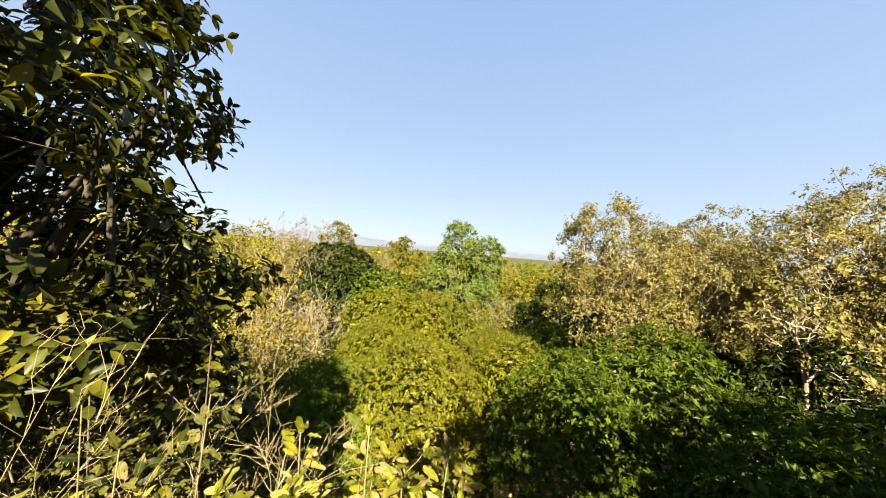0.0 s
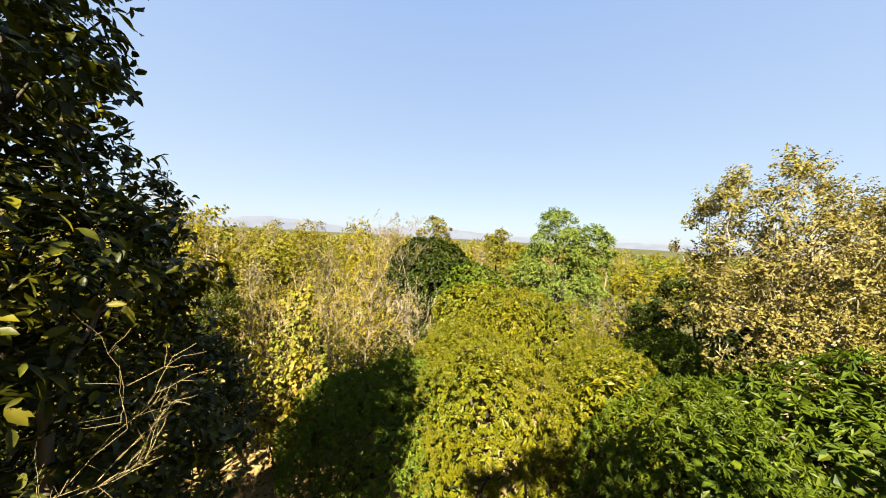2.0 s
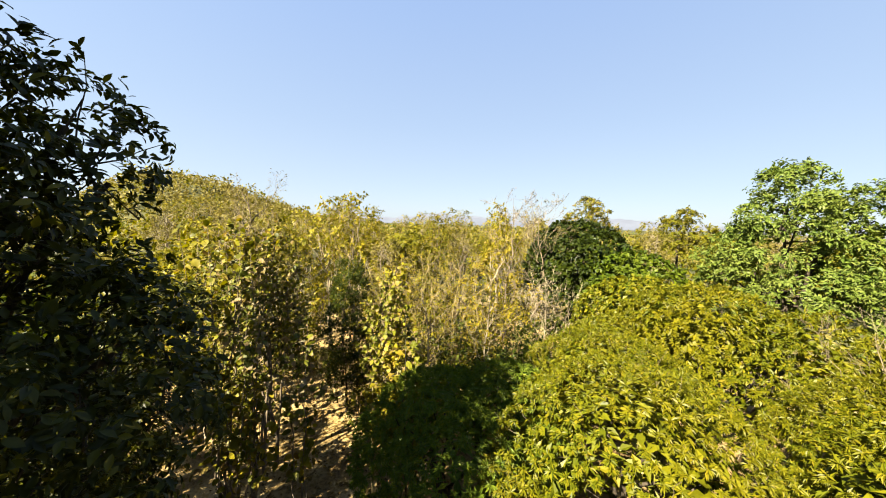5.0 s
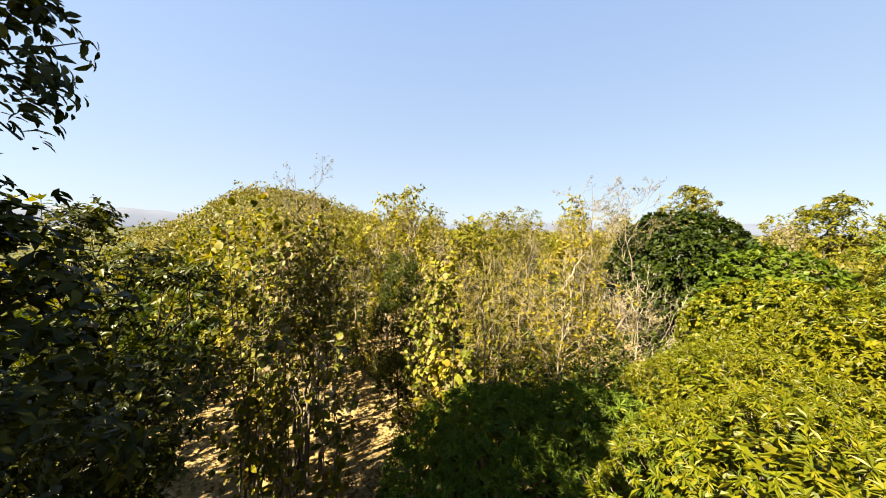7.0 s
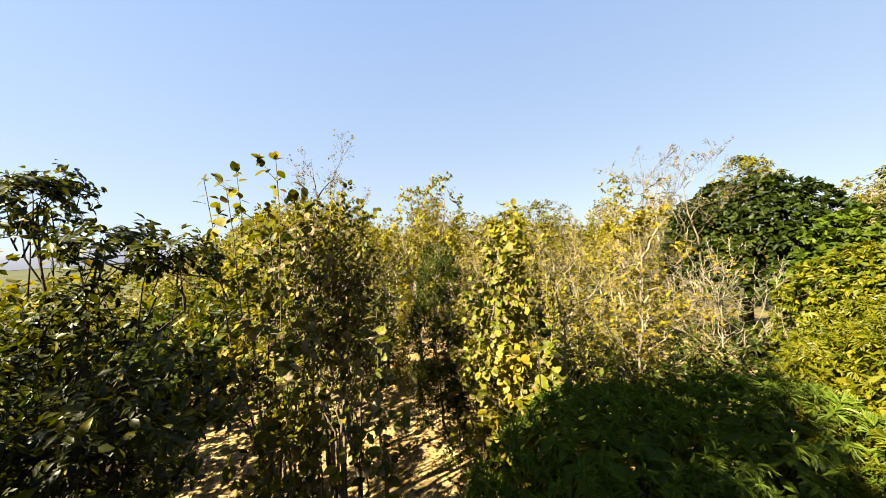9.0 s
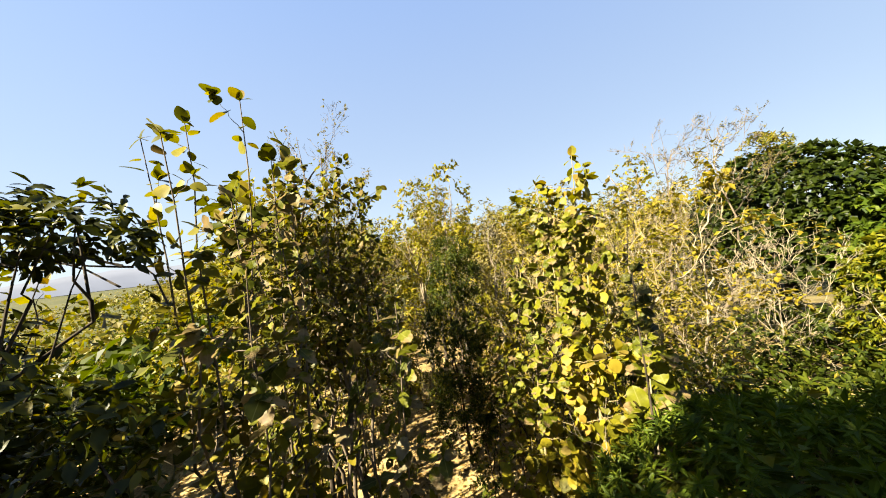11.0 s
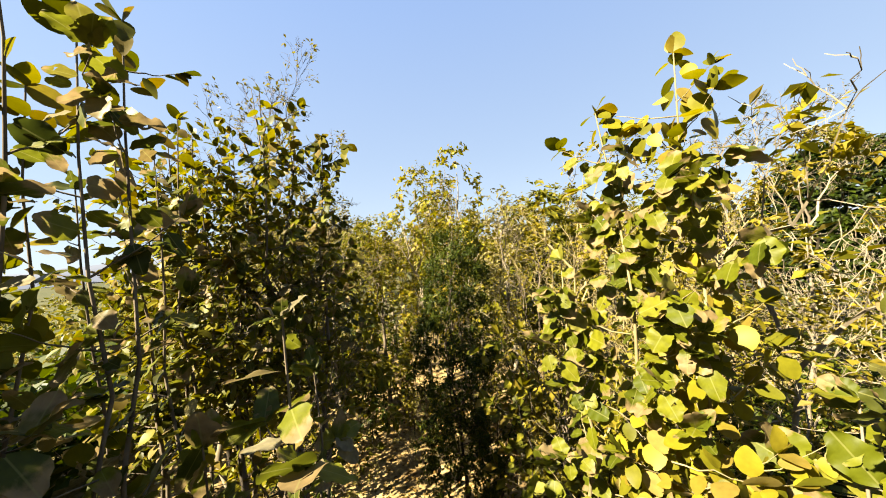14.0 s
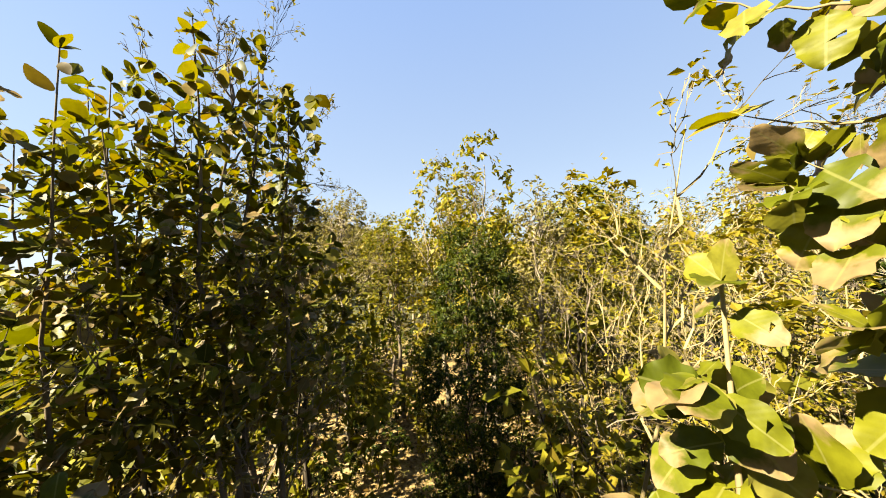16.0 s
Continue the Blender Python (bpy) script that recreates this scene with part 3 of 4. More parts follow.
def teak_lines(tops, r, z0, nb, node, L, keep=1.0, droop=0.55, ratio=0.72, foot=0.18, lift=(15, 50), stem_leaves=True, thick=0.005, tip=0.006):
    """Stems, side branches and paired leaves of a teak-like tree that stands on the origin."""
    stems, branches, P, D, N, own = [], [], [], [], [], []

    def pairs(line, start, owner):
        seg = np.linalg.norm(np.diff(line, axis=0), axis=1)
        run = np.concatenate([[0], np.cumsum(seg)])
        for j, s in enumerate(np.arange(start * run[-1], run[-1], node)):
            p = np.array([np.interp(s, run, line[:, q]) for q in range(3)])
            t = unit(np.array([np.interp(min(s + 0.05, run[-1]), run, line[:, q]) for q in range(3)]) - p + 1e-6)
            side = unit(np.cross(t, (0, 0, 1) if j % 2 else (0.3, 1, 0.2)) + rng.normal(0, 0.25, 3))
            for sg in (1, -1):
                if rng.random() < keep:
                    d = unit(side * sg + t * rng.uniform(0.1, 0.7) + rng.normal(0, 0.15, 3)) + np.array([0, 0, -droop * rng.uniform(0.1, 1.6)])
                    own.append(owner)
                    P.append(p + unit(d) * 0.04)
                    D.append(unit(d))
                    N.append(unit(np.array([0, 0, 0.7]) + np.array(to_sun) * 0.95 + unit(d) * (0.4, 0.4, 0) + rng.normal(0, 0.5, 3)))
        end = line[-1]
        for _ in range(4):
            own.append(owner)
            P.append(end)
            D.append(unit(unit(line[-1] - line[-2]) * 0.6 + rng.normal(0, 0.5, 3)))
            N.append(unit(np.array([0, 0, 1.0]) + rng.normal(0, 0.4, 3)))

    for top in tops:
        top = np.asarray(top, float)
        h = top[2]
        a = rng.uniform(0, 6.28)
        b = np.array([foot * math.cos(a), foot * math.sin(a), -0.2])
        line = bent(b, top, 12, 0.012)
        stems.append((line, np.linspace(thick * h + tip, tip, 12)))
        if stem_leaves:
            pairs(line, max(z0, 0.3), (0, len(stems) - 1))
        ga = rng.uniform(0, 6.28)
        for q in range(nb):
            s = z0 + (0.96 - z0) * (q + rng.uniform(0, 1)) / nb
            ga += 2.4 + rng.normal(0, 0.4)
            p = line[0] + (line[-1] - line[0]) * s
            p = np.array([np.interp(s, np.linspace(0, 1, 12), line[:, c]) for c in range(3)])
            reach = r * min(1.0, 0.48 + 1.5 * (1 - s)) * rng.uniform(0.55, 1.1)
            e = math.radians(rng.uniform(*lift))
            end = p + reach * np.array([math.cos(ga) * math.cos(e), math.sin(ga) * math.cos(e), math.sin(e)])
            bl = bent(p, end, 9, 0.025, -0.05)
            branches.append((bl, np.linspace(0.8 * tip + 0.005 * reach, tip * 0.4, 9)))
            pairs(bl, 0.25, (1, len(branches) - 1))
    P, D, N = np.array(P), np.array(D), np.array(N)
    high = max(t[2] for t in tops)
    Ls = L * rng.uniform(0.55, 1.15, len(P)) * np.clip(0.85 + (high - P[:, 2]) * 0.3, 0.85, 1)
    return stems, branches, P, D, N, Ls, Ls * ratio * rng.uniform(0.8, 1.15, len(P)), own


def teak_tree(name, at, tops, label, r, z0, nb, node, L, mat, bark, singles=None, focus=None, count=280, group="", fine=True, **opt):
    """A teak-like tree. singles: meshes for the leaves that stand as objects of their own, nearest to focus on the plan."""
    at = np.array((at[0], at[1], ground_z(at[0], at[1])))
    ob = thing(name, at, label, "tree", group)
    stems, branches, P, D, N, L, W, own = teak_lines([np.array(t) - at for t in tops], r, z0, nb, node, L, **opt)
    wood = [[part("stem", mesh_of("stem", *tubes([s], 7), bark, True), ob) for s in stems], []]
    if fine:
        wood[1] = [part("branch", mesh_of("branch", *tubes([b], 4), bark, True), ob) for b in branches]
    elif branches:
        tagged(part("branchwork", mesh_of("branchwork", *tubes(branches, 3), bark), ob), kind="stuff")
    one = np.zeros(len(P), bool)
    if singles:
        near = np.linalg.norm(P + at - np.array(focus), axis=1)
        one[np.argsort(near)[:count]] = True
        leaf_parts([wood[own[i][0]][own[i][1]] for i in np.flatnonzero(one)], P[one], D[one], N[one], L[one], W[one], singles)
    if (~one).any():
        tagged(part("foliage", mesh_of("foliage", *blades(P[~one], D[~one], N[~one], L[~one], W[~one], BROAD if singles else OVAL if not group else BLADE), mat, bool(singles)), ob), kind="stuff")
    return ob


def bare_lines(h, r, n, levels=3, spread=0.6, lean=0.0, stout=0.007, twig=1.0, low=0.25):
    """Trunk and branching bare twigs on the origin: one list of lines for each main branch."""
    trunk = (bent((0, 0, -0.2), (lean * h, 0, h * 0.9), 9, 0.035), np.linspace(stout * h + 0.006, 0.04 * stout * h + 0.002, 9))
    mains = []
    for q in range(n):
        s = low + (0.95 - low) * q / n
        a = 2.4 * q + rng.normal(0, 0.3)
        p = trunk[0][min(int(s * 8), 7)] + (trunk[0][min(int(s * 8), 7) + 1] - trunk[0][min(int(s * 8), 7)]) * (s * 8 % 1)
        e = rng.uniform(0.6, 1.15)
        L = r * (1.15 - 0.6 * s) * rng.uniform(0.8, 1.3)
        line = bent(p, p + L * np.array([math.cos(a) * math.cos(e), math.sin(a) * math.cos(e), math.sin(e)]), 7, 0.06 * min(1, twig))
        group = [(line, np.linspace(0.35 * stout * h + 0.003, 0.003, 7) * min(1, twig))]
        todo = [(line, L, 0)]
        while todo:
            ln, LL, lev = todo.pop()
            if lev >= levels:
                continue
            for _ in range(4 if lev < 2 else 3):
                p0 = ln[rng.integers(2, len(ln))]
                d = unit(unit(ln[-1] - ln[0]) + rng.normal(0, spread, 3) + np.array([0, 0, 0.25]))
                l2 = LL * rng.uniform(0.35, 0.6)
                sub = bent(p0, p0 + d * l2, 4, 0.07 * min(1, twig))
                group.append((sub, twig * np.linspace(0.0055 - 0.001 * lev, 0.002, 4)))
                todo.append((sub, l2, lev + 1))
        mains.append(group)
    return trunk, mains


def bare_tree(name, at, h, r, n, mat, label, leaf=None, keep=0.3, L=0.12, levels=3, group="", sides=3, lean=0.0, spread=0.6, stout=0.007, twig=1.0, low=0.25):
    at = np.array((at[0], at[1], ground_z(at[0], at[1])))
    ob = thing(name, at, label, "tree", group)
    trunk, mains = bare_lines(h, r, n, levels, spread, lean, stout, twig, low)
    part("trunk", mesh_of("trunk", *tubes([trunk], 7), mat, True), ob)
    tips = []
    for g in mains:
        part("branch", mesh_of("branch", *tubes(g, sides), mat), ob)
        tips += [ln[-1] for ln, _ in g]
    if leaf:
        tips = np.array(tips)
        tips = tips[rng.random(len(tips)) < keep]
        Q, D, N, LL, W = whorls(tips, np.tile([[0, 0, 1.0]], (len(tips), 1)), 3, L, 0.6, droop=0.5)
        tagged(part("foliage", mesh_of("foliage", *blades(Q, D, N, LL, W), leaf), ob), kind="stuff")
    return ob


# ---- trees along the flight line ----
# large dark tree at the start
lobed_tree("broadleaf_tree", (-6.6, 0.75), [(-4.3, 3.6, 7, 2.4, 2.3, 2.6), (-4.1, 4.8, 8.1, 1.1, 1.3, 1.85), (-3.4, 3.0, 10.8, 1.3, 1.6, 2.4), (-5.8, 1.2, 9.8, 2.2, 2.0, 2.4), (-4.5, 5.0, 11.7, 0.5, 0.7, 1.1), (-4.9, 4.8, 10.6, 0.7, 0.8, 0.9), (-3.9, 3.5, 9, 1.85, 1.7, 1.8), (-4.7, 4.2, 4.4, 2.6, 2.3, 3.1), (-5.05, 5.75, 9.75, 0.65, 0.72, 0.9), (-4.85, 6.1, 9.1, 0.4, 0.42, 0.85), (-4.2, 6.4, 7.5, 0.5, 0.5, 0.9), (-3.2, 3.0, 3.9, 2.5, 2.5, 3.2), (-3.2, 4.5, 9.0, 0.7, 0.7, 0.9), (-4.3, 5.8, 6.4, 1.2, 1.1, 1.8), (-2.95, 4.3, 10.6, 0.4, 0.4, 0.7)],
           26, 6, 0.14, 0.46, M_DARK, M_BARK, "large dark green broadleaf tree with glossy leaves", 0.2, shape=OVAL, twigs=300, lumps=0.12, gaps=0.08, tuft=0.34, fill=0.45)
lobed_tree("olive_shrub", (-2.6, 4.4), [(-2.4, 4.6, 9.1, 0.5, 0.6, 0.22), (-2.9, 3.8, 8.6, 0.6, 0.7, 0.4)],
           24, 6, 0.13, 0.5, M_SHRUBY, M_TWIG, "tall olive-leaved shrub in front of the dark tree", 0.05, shape=OVAL, lumps=0.2, gaps=0.25, tuft=0.3, fill=0.3)
# dark tree beyond it
lobed_tree("broadleaf_tree", (-9.4, 5.0), [(-9.2, 5.6, 6.0, 0.6, 0.6, 0.7), (-9.4, 5.6, 3.6, 1.3, 0.9, 1.4), (-8.8, 4.8, 3.6, 2.2, 1.7, 2.5), (-10.0, 5.0, 7.9, 0.8, 0.7, 0.6), (-9.4, 5.9, 7.3, 0.6, 0.5, 0.4), (-9.0, 6.9, 7.0, 0.6, 0.5, 0.4), (-7.6, 5.2, 2.6, 1.2, 1.1, 2.0), (-7.8, 6.7, 5.0, 0.75, 0.8, 1.2)],
           34, 6, 0.15, 0.48, M_DARK, M_BARK, "dark green broadleaf tree with crooked branches", 0.07, shape=OVAL, twigs=260, gaps=0.4, tuft=0.26, fill=0.35)
lobed_tree("evergreen_shrub", (-8.8, 5.0), [(-9.2, 5.3, 1.6, 1.5, 1.0, 1.5), (-8.6, 4.3, 2.0, 2.2, 1.7, 1.9), (-10.5, 4.0, 1.8, 1.6, 1.5, 1.8)],
           26, 7, 0.16, 0.42, M_DARK, M_BARK, "dense dark evergreen shrub below the crooked tree", 0.1, tuft=0.3, fill=0.4)
# mango trees
G = "mango trees below the flight line"
rosette_tree("mango_tree", (-1.4, 15.4), [(-0.8, 13.6, 3.2, 2.7, 3.0, 2.9), (-2.4, 17.0, 2.9, 2.7, 2.7, 2.7), (-0.4, 11.8, 2.3, 2.1, 1.8, 2.4)],
             0.25, 25, 0.118, 0.26, M_MANGO, M_BARK, "broad mango tree with dense yellow-green crown", 0.2, G, bare=260)
rosette_tree("mango_tree", (2.5, 16.0), [(3.1, 14.4, 3.4, 1.9, 2.4, 2.85), (3.2, 18.7, 3.0, 2.1, 2.2, 2.6)],
             0.25, 25, 0.118, 0.26, M_MANGO, M_BARK, "mango tree with rounded yellow-green crown", 0.2, G)
rosette_tree("mango_tree", (-0.8, 22.4), [(-0.9, 22.6, 3.7, 3.2, 2.7, 3.0), (2.1, 23.6, 3.5, 2.2, 2.2, 2.6), (-3.6, 21.5, 2.6, 2.4, 2.5, 2.5)],
             0.33, 24, 0.18, 0.27, M_MANGO, M_BARK, "broad mango tree with golden-green crown", 0.25, G)
rosette_tree("mango_tree", (-4.2, 27.3), [(-4.2, 27.3, 2.9, 3.6, 3.4, 3.2)],
             0.38, 12, 0.25, 0.32, M_MANGO, M_BARK, "mango tree with dense rounded yellow-green crown", 0.3, G)
rosette_tree("mango_tree", (-5.35, 12), [(-5.25, 12.3, 2.4, 2.3, 2.2, 2.3), (-6.05, 13.4, 2.2, 1.8, 1.8, 1.9), (-3.35, 11.6, 2.2, 2, 2, 2.2), (-4.25, 14.1, 2.6, 1.9, 1.9, 2.2)],
             0.26, 24, 0.15, 0.25, M_YOUNG, M_BARK, "young green mango tree standing in deep shade", 0.2, G, puff=0.8)
rosette_tree("mango_tree", (3.9, 11.0), [(4.0, 10.9, 3.6, 2.2, 2.4, 3.2), (5.5, 9.7, 2.3, 2.2, 2.4, 3.0)],
             0.29, 24, 0.155, 0.26, M_DEEP, M_BARK, "dark green mango tree with rounded crown", 0.16, G)
rosette_tree("mango_tree", (5.8, 17.6), [(5.7, 17.6, 3.7, 2.1, 2.0, 2.7)],
             0.32, 20, 0.18, 0.28, M_DEEP, M_BARK, "small deep green mango tree with a round crown", 0.16, G)
rosette_tree("mango_tree", (7, 11.6), [(7.2, 12.3, 4.4, 2.9, 2.6, 3.1), (9.4, 9.6, 3.3, 2.8, 2.8, 2.8)],
             0.32, 13, 0.2, 0.3, M_DEEP, M_BARK, "dark green mango tree with broad crown", 0.16, G)
rosette_tree("mango_tree", (7.6, 6.4), [(7.4, 7.2, 4.0, 2.5, 2.1, 2.5), (10.2, 7.4, 4.6, 2.4, 2.2, 2.6), (5.4, 6.6, 2.4, 1.8, 1.8, 2.2)],
             0.32, 13, 0.2, 0.3, M_DEEP, M_BARK, "dark green mango tree in the shade of taller trees", 0.24, G)
# round dark tree and others beyond the mangoes
rosette_tree("round_tree", (-10.5, 32.1), [(-10.1, 31.7, 5.5, 4.1, 3.7, 3.8)],
             0.42, 12, 0.32, 0.4, M_ROUND, M_BARK, "round dense dark green tree", 0.3, puff=1.4)
rosette_tree("round_tree", (-5.4, 30.4), [(-5.6, 30.3, 4.3, 3.1, 2.8, 3.1)],
             0.42, 12, 0.3, 0.38, M_DEEP, M_BARK, "rounded mid-green tree beside the dark one", 0.25, puff=1.2)
lobed_tree("lime_tree", (0.8, 27.5), [(1.2, 27.4, 9.5, 1.8, 1.7, 2.6), (1.7, 27.4, 6.3, 2.8, 2.2, 2.8), (3.5, 27.2, 9.0, 1.3, 1.3, 1.9), (0.0, 27.4, 7.4, 1.5, 1.4, 1.6)],
           30, 8, 0.19, 0.42, M_LIME, M_BARK, "upright lime-green tree with airy crown", 0.2, gaps=0.12, lumps=0.25, tuft=0.5)
green = lobed_tree("round_tree", (8.0, 22.3), [(8.0, 22.6, 5.4, 2.4, 2.3, 2.7), (7.2, 20.8, 3.4, 1.6, 1.6, 2.2), (10.0, 21.7, 5.0, 2.3, 2.0, 2.6)],
           15, 8, 0.26, 0.38, M_ROUND, M_BARK, "dense dark green tree beyond the mangoes", 0.25, tuft=0.5)
for x, y, turn, size in ((13.2, 12.2, 60, 0.9), (17.2, 11.8, 170, 0.95), (12.0, 16.6, 270, 0.85)):
    copy_thing(green, Matrix.Translation((x, y, ground_z(x, y))) @ Matrix.Rotation(radians(turn), 4, "Z") @ Matrix.Scale(size, 4))
lobed_tree("brown_tree", (6.8, 14.2), [(6.5, 14.0, 9.9, 1.8, 1.8, 2.1), (7.3, 14.4, 8.0, 1.8, 1.6, 1.8), (5.8, 13.8, 8.0, 1.2, 1.2, 1.4), (8.1, 14.6, 9.6, 1.4, 1.3, 1.8), (9.4, 15.2, 9.4, 1.5, 1.4, 1.9), (9.2, 15.0, 7.4, 1.4, 1.3, 1.5)],
           56, 7, 0.09, 0.6, M_BROWN, M_PALE, "tall half-dry tree with golden brown leaves", 0.1, "half-dry trees beyond the mangoes", gaps=0.12, lumps=0.3, tuft=0.35, twigs=300)
hazy = lobed_tree("brown_tree", (11.4, 15.5), [(11.2, 15.1, 9.3, 2.0, 1.9, 2.0), (12.0, 15.5, 7.6, 1.8, 1.7, 1.8), (10.3, 14.9, 7.4, 1.3, 1.3, 1.5), (12.8, 15.7, 9.0, 1.4, 1.3, 1.7)],
           28, 7, 0.1, 0.6, M_BROWN, M_PALE, "half-dry tree with tan and golden leaves", 0.1, "half-dry trees beyond the mangoes", gaps=0.15, lumps=0.3, tuft=0.4, twigs=200)
for x, y, turn, size in ((14.6, 13.5, 200, 1.12), (10.8, 20.0, 300, 0.95), (18.6, 15.6, 30, 1.24), (17.5, 9.5, 150, 1.2), (14.0, 18.5, 80, 1.12), (21.0, 11.5, 250, 1.3)):
    copy_thing(hazy, Matrix.Translation((x, y, ground_z(x, y))) @ Matrix.Rotation(radians(turn), 4, "Z") @ Matrix.Scale(size, 4))
# yellow teak sapling close to the flight line
FOCUS = (-7.6, 10.6, 6.2)
teak_tree("teak_sapling", (-7.7, 12.6), [(-7.85, 12.85, 7.75), (-8.3, 12.45, 7.4)], "slender young teak with large sunlit yellow-green leaves", 0.85, 0.3, 48, 0.11, 0.17, M_TEAK, M_STRAW, LEAVES_Y, FOCUS, 295, ratio=0.88, droop=1.2, thick=0.004, tip=0.005)
teak_tree("teak_sapling", (-8.3, 12.25), [(-8.5, 12.1, 6.15)], "short young teak with yellow-green leaves", 0.72, 0.35, 22, 0.13, 0.19, M_TEAK, M_STRAW, LEAVES_Y, FOCUS, 180, ratio=0.88, droop=1.0, thick=0.005)
# teak clump
teak_tree("teak_clump", (-9.5, 8.2), [(-9.5, 8.4, 8.85), (-10.0, 7.7, 8.7), (-10.5, 7.1, 8.6), (-9.7, 8.7, 8.1), (-9.0, 8.2, 7.4), (-10.2, 8.2, 7.9), (-8.3, 8.3, 6.5), (-9.1, 7.6, 8.2), (-9.9, 8.9, 8.4)],
          "clump of young teak stems with olive and withered leaves", 0.9, 0.25, 11, 0.18, 0.235, M_TEAKG, M_TWIG, LEAVES_O, FOCUS, 295, keep=0.7, foot=0.5, thick=0.003)
teak_tree("teak_clump", (-8.8, 10), [(-8.5, 9.9, 6), (-9.4, 10.1, 5.4), (-9, 9.4, 5.2)],
          "low teak shoots with yellow-green leaves", 0.7, 0.25, 8, 0.2, 0.26, M_TEAKG, M_TWIG, LEAVES_O, FOCUS, 150, keep=0.7, foot=0.4, thick=0.004)
teak_tree("teak_tree", (-12.6, 9.8), [(-12.0, 9.8, 9.0), (-12.3, 10.7, 8.4), (-13.2, 9.2, 8.5), (-12.9, 10.3, 9.1), (-12.3, 8.9, 7.8)],
          "leafy teak tree with olive, yellow and brown leaves", 1.4, 0.54, 26, 0.1, 0.175, M_TEAKG, M_TWIG, LEAVES_O, (-9.5, 11.0, 6.2), 290, keep=0.85, foot=0.5, thick=0.006, droop=0.9)
teak_tree("teak_sapling", (-6.75, 12.3), [(-6.75, 12.25, 6.0)], "thin young teak with large dark green leaves", 0.25, 0.88, 3, 0.18, 0.17, M_TEAKG, M_BARK, LEAVES_S, FOCUS, 40, ratio=0.8)
teak_tree("teak_sapling", (-7.1, 13.05), [(-7.1, 13, 5.2)], "low young teak with yellow leaves", 0.7, 0.25, 14, 0.18, 0.28, M_TEAK, M_PALE, LEAVES_Y, FOCUS, 120, ratio=0.85)
teak_tree("teak_tree", (-13.0, 8.3), [(-13.4, 8.0, 8.2), (-12.7, 8.8, 8.5), (-12.7, 8.0, 7.7), (-13.6, 8.7, 8.0), (-13.1, 8.4, 8.6)],
          "leafy teak tree with brownish olive leaves", 1.4, 0.52, 22, 0.16, 0.19, M_TEAKG, M_TWIG, fine=False, foot=0.3, thick=0.005)
teak_tree("teak_clump", (-11.3, 8.5), [(-11.6, 8.2, 8.2), (-10.8, 8.2, 7.2), (-11.9, 8.8, 8.4), (-11.2, 8.7, 7.7)],
          "clump of young teak stems with broad olive leaves", 0.9, 0.3, 9, 0.17, 0.22, M_TEAKG, M_TWIG, LEAVES_O, FOCUS, 200, keep=0.7, foot=0.5, thick=0.004)
lobed_tree("leafy_shrub", (-12.4, 9.3), [(-12.4, 9.0, 4.6, 1.2, 1.0, 1.6)],
           9, 6, 0.17, 0.5, M_SHRUBY, M_BARK, "tall leafy shrub with yellow-green leaves", 0.06, shape=OVAL, gaps=0.4, lumps=0.3, tuft=0.3, fill=0.2)
bare_tree("bare_tree", (-12.9, 10.2), 11.6, 2.3, 14, M_TWIG, "half-dead tree top with brown twigs and withered leaves", M_BROWN, 0.12, 0.09, levels=4, stout=0.007, twig=1.3)
bare_tree("bare_tree", (-14.4, 9.6), 13.0, 2.0, 18, M_TWIG, "bare tree with a haze of fine brown twigs", M_BROWN, 0.25, 0.09, levels=3)
bare_tree("bare_tree", (-18.6, 16.5), 11.6, 2.0, 16, M_TWIG, "bare tree with a haze of fine brown twigs", M_BROWN, 0.4, 0.1, levels=3)
# leafless and thinly leaved trees round the track
bare_tree("pale_tree", (-7.7, 13.9), 9.0, 1.7, 11, M_PALE, "pale forked tree with few yellow leaves", M_TEAK, 0.3, 0.13, levels=3)
bare_tree("bare_tree", (-9.6, 13.9), 9.6, 1.5, 14, M_STRAW, "leafless tree with a tangle of pale twigs", M_GOLD, 0.7, 0.085, stout=0.0045)
bare_tree("bare_tree", (-8.6, 14.7), 9.0, 1.7, 12, M_STRAW, "thin dry tree with pale twigs and small golden leaves", M_GOLD, 0.6, 0.085, stout=0.0045)
bare_tree("bare_tree", (-11.6, 14.8), 8.2, 1.4, 14, M_TWIG, "leafless tree with a tangle of dry twigs", M_GOLD, 0.4, 0.08, stout=0.0045)
for x, y, h in ((-11.6, 17.6, 8.4), (-13.0, 16.6, 8.0), (-10.6, 20.2, 8.6), (-12.6, 20.6, 9.0), (-14.8, 19.4, 9.2)):
    bare_tree("dry_thicket", (x, y), h, 2.1, 10, M_STRAW, "straw-coloured dry thicket of upright twigs", M_TEAK, 0.4, 0.11, group="dry thickets beyond the track")
bare_tree("white_trunk_tree", (-8.8, 19.0), 9.6, 2.3, 12, M_PALE, "crooked white-barked tree with golden yellow leaves", M_GOLD, 0.55, 0.19, levels=3)
bare_tree("bare_tree", (-13.3, 27.2), 14.0, 3.0, 9, M_TWIG, "tall leafless tree with hazy fine twigs", M_BROWN, 0.1, 0.12, levels=4, twig=2.2)
bare_tree("bare_tree", (-11.4, 28.2), 13.6, 2.8, 9, M_TWIG, "tall leafless tree with hazy fine twigs", M_BROWN, 0.2, 0.1, levels=4, twig=2.2)
bare_tree("bare_bush", (-9.0, 25.2), 7.0, 2.6, 14, M_PALE, "grey leafless bush with spreading twigs", twig=1.8)
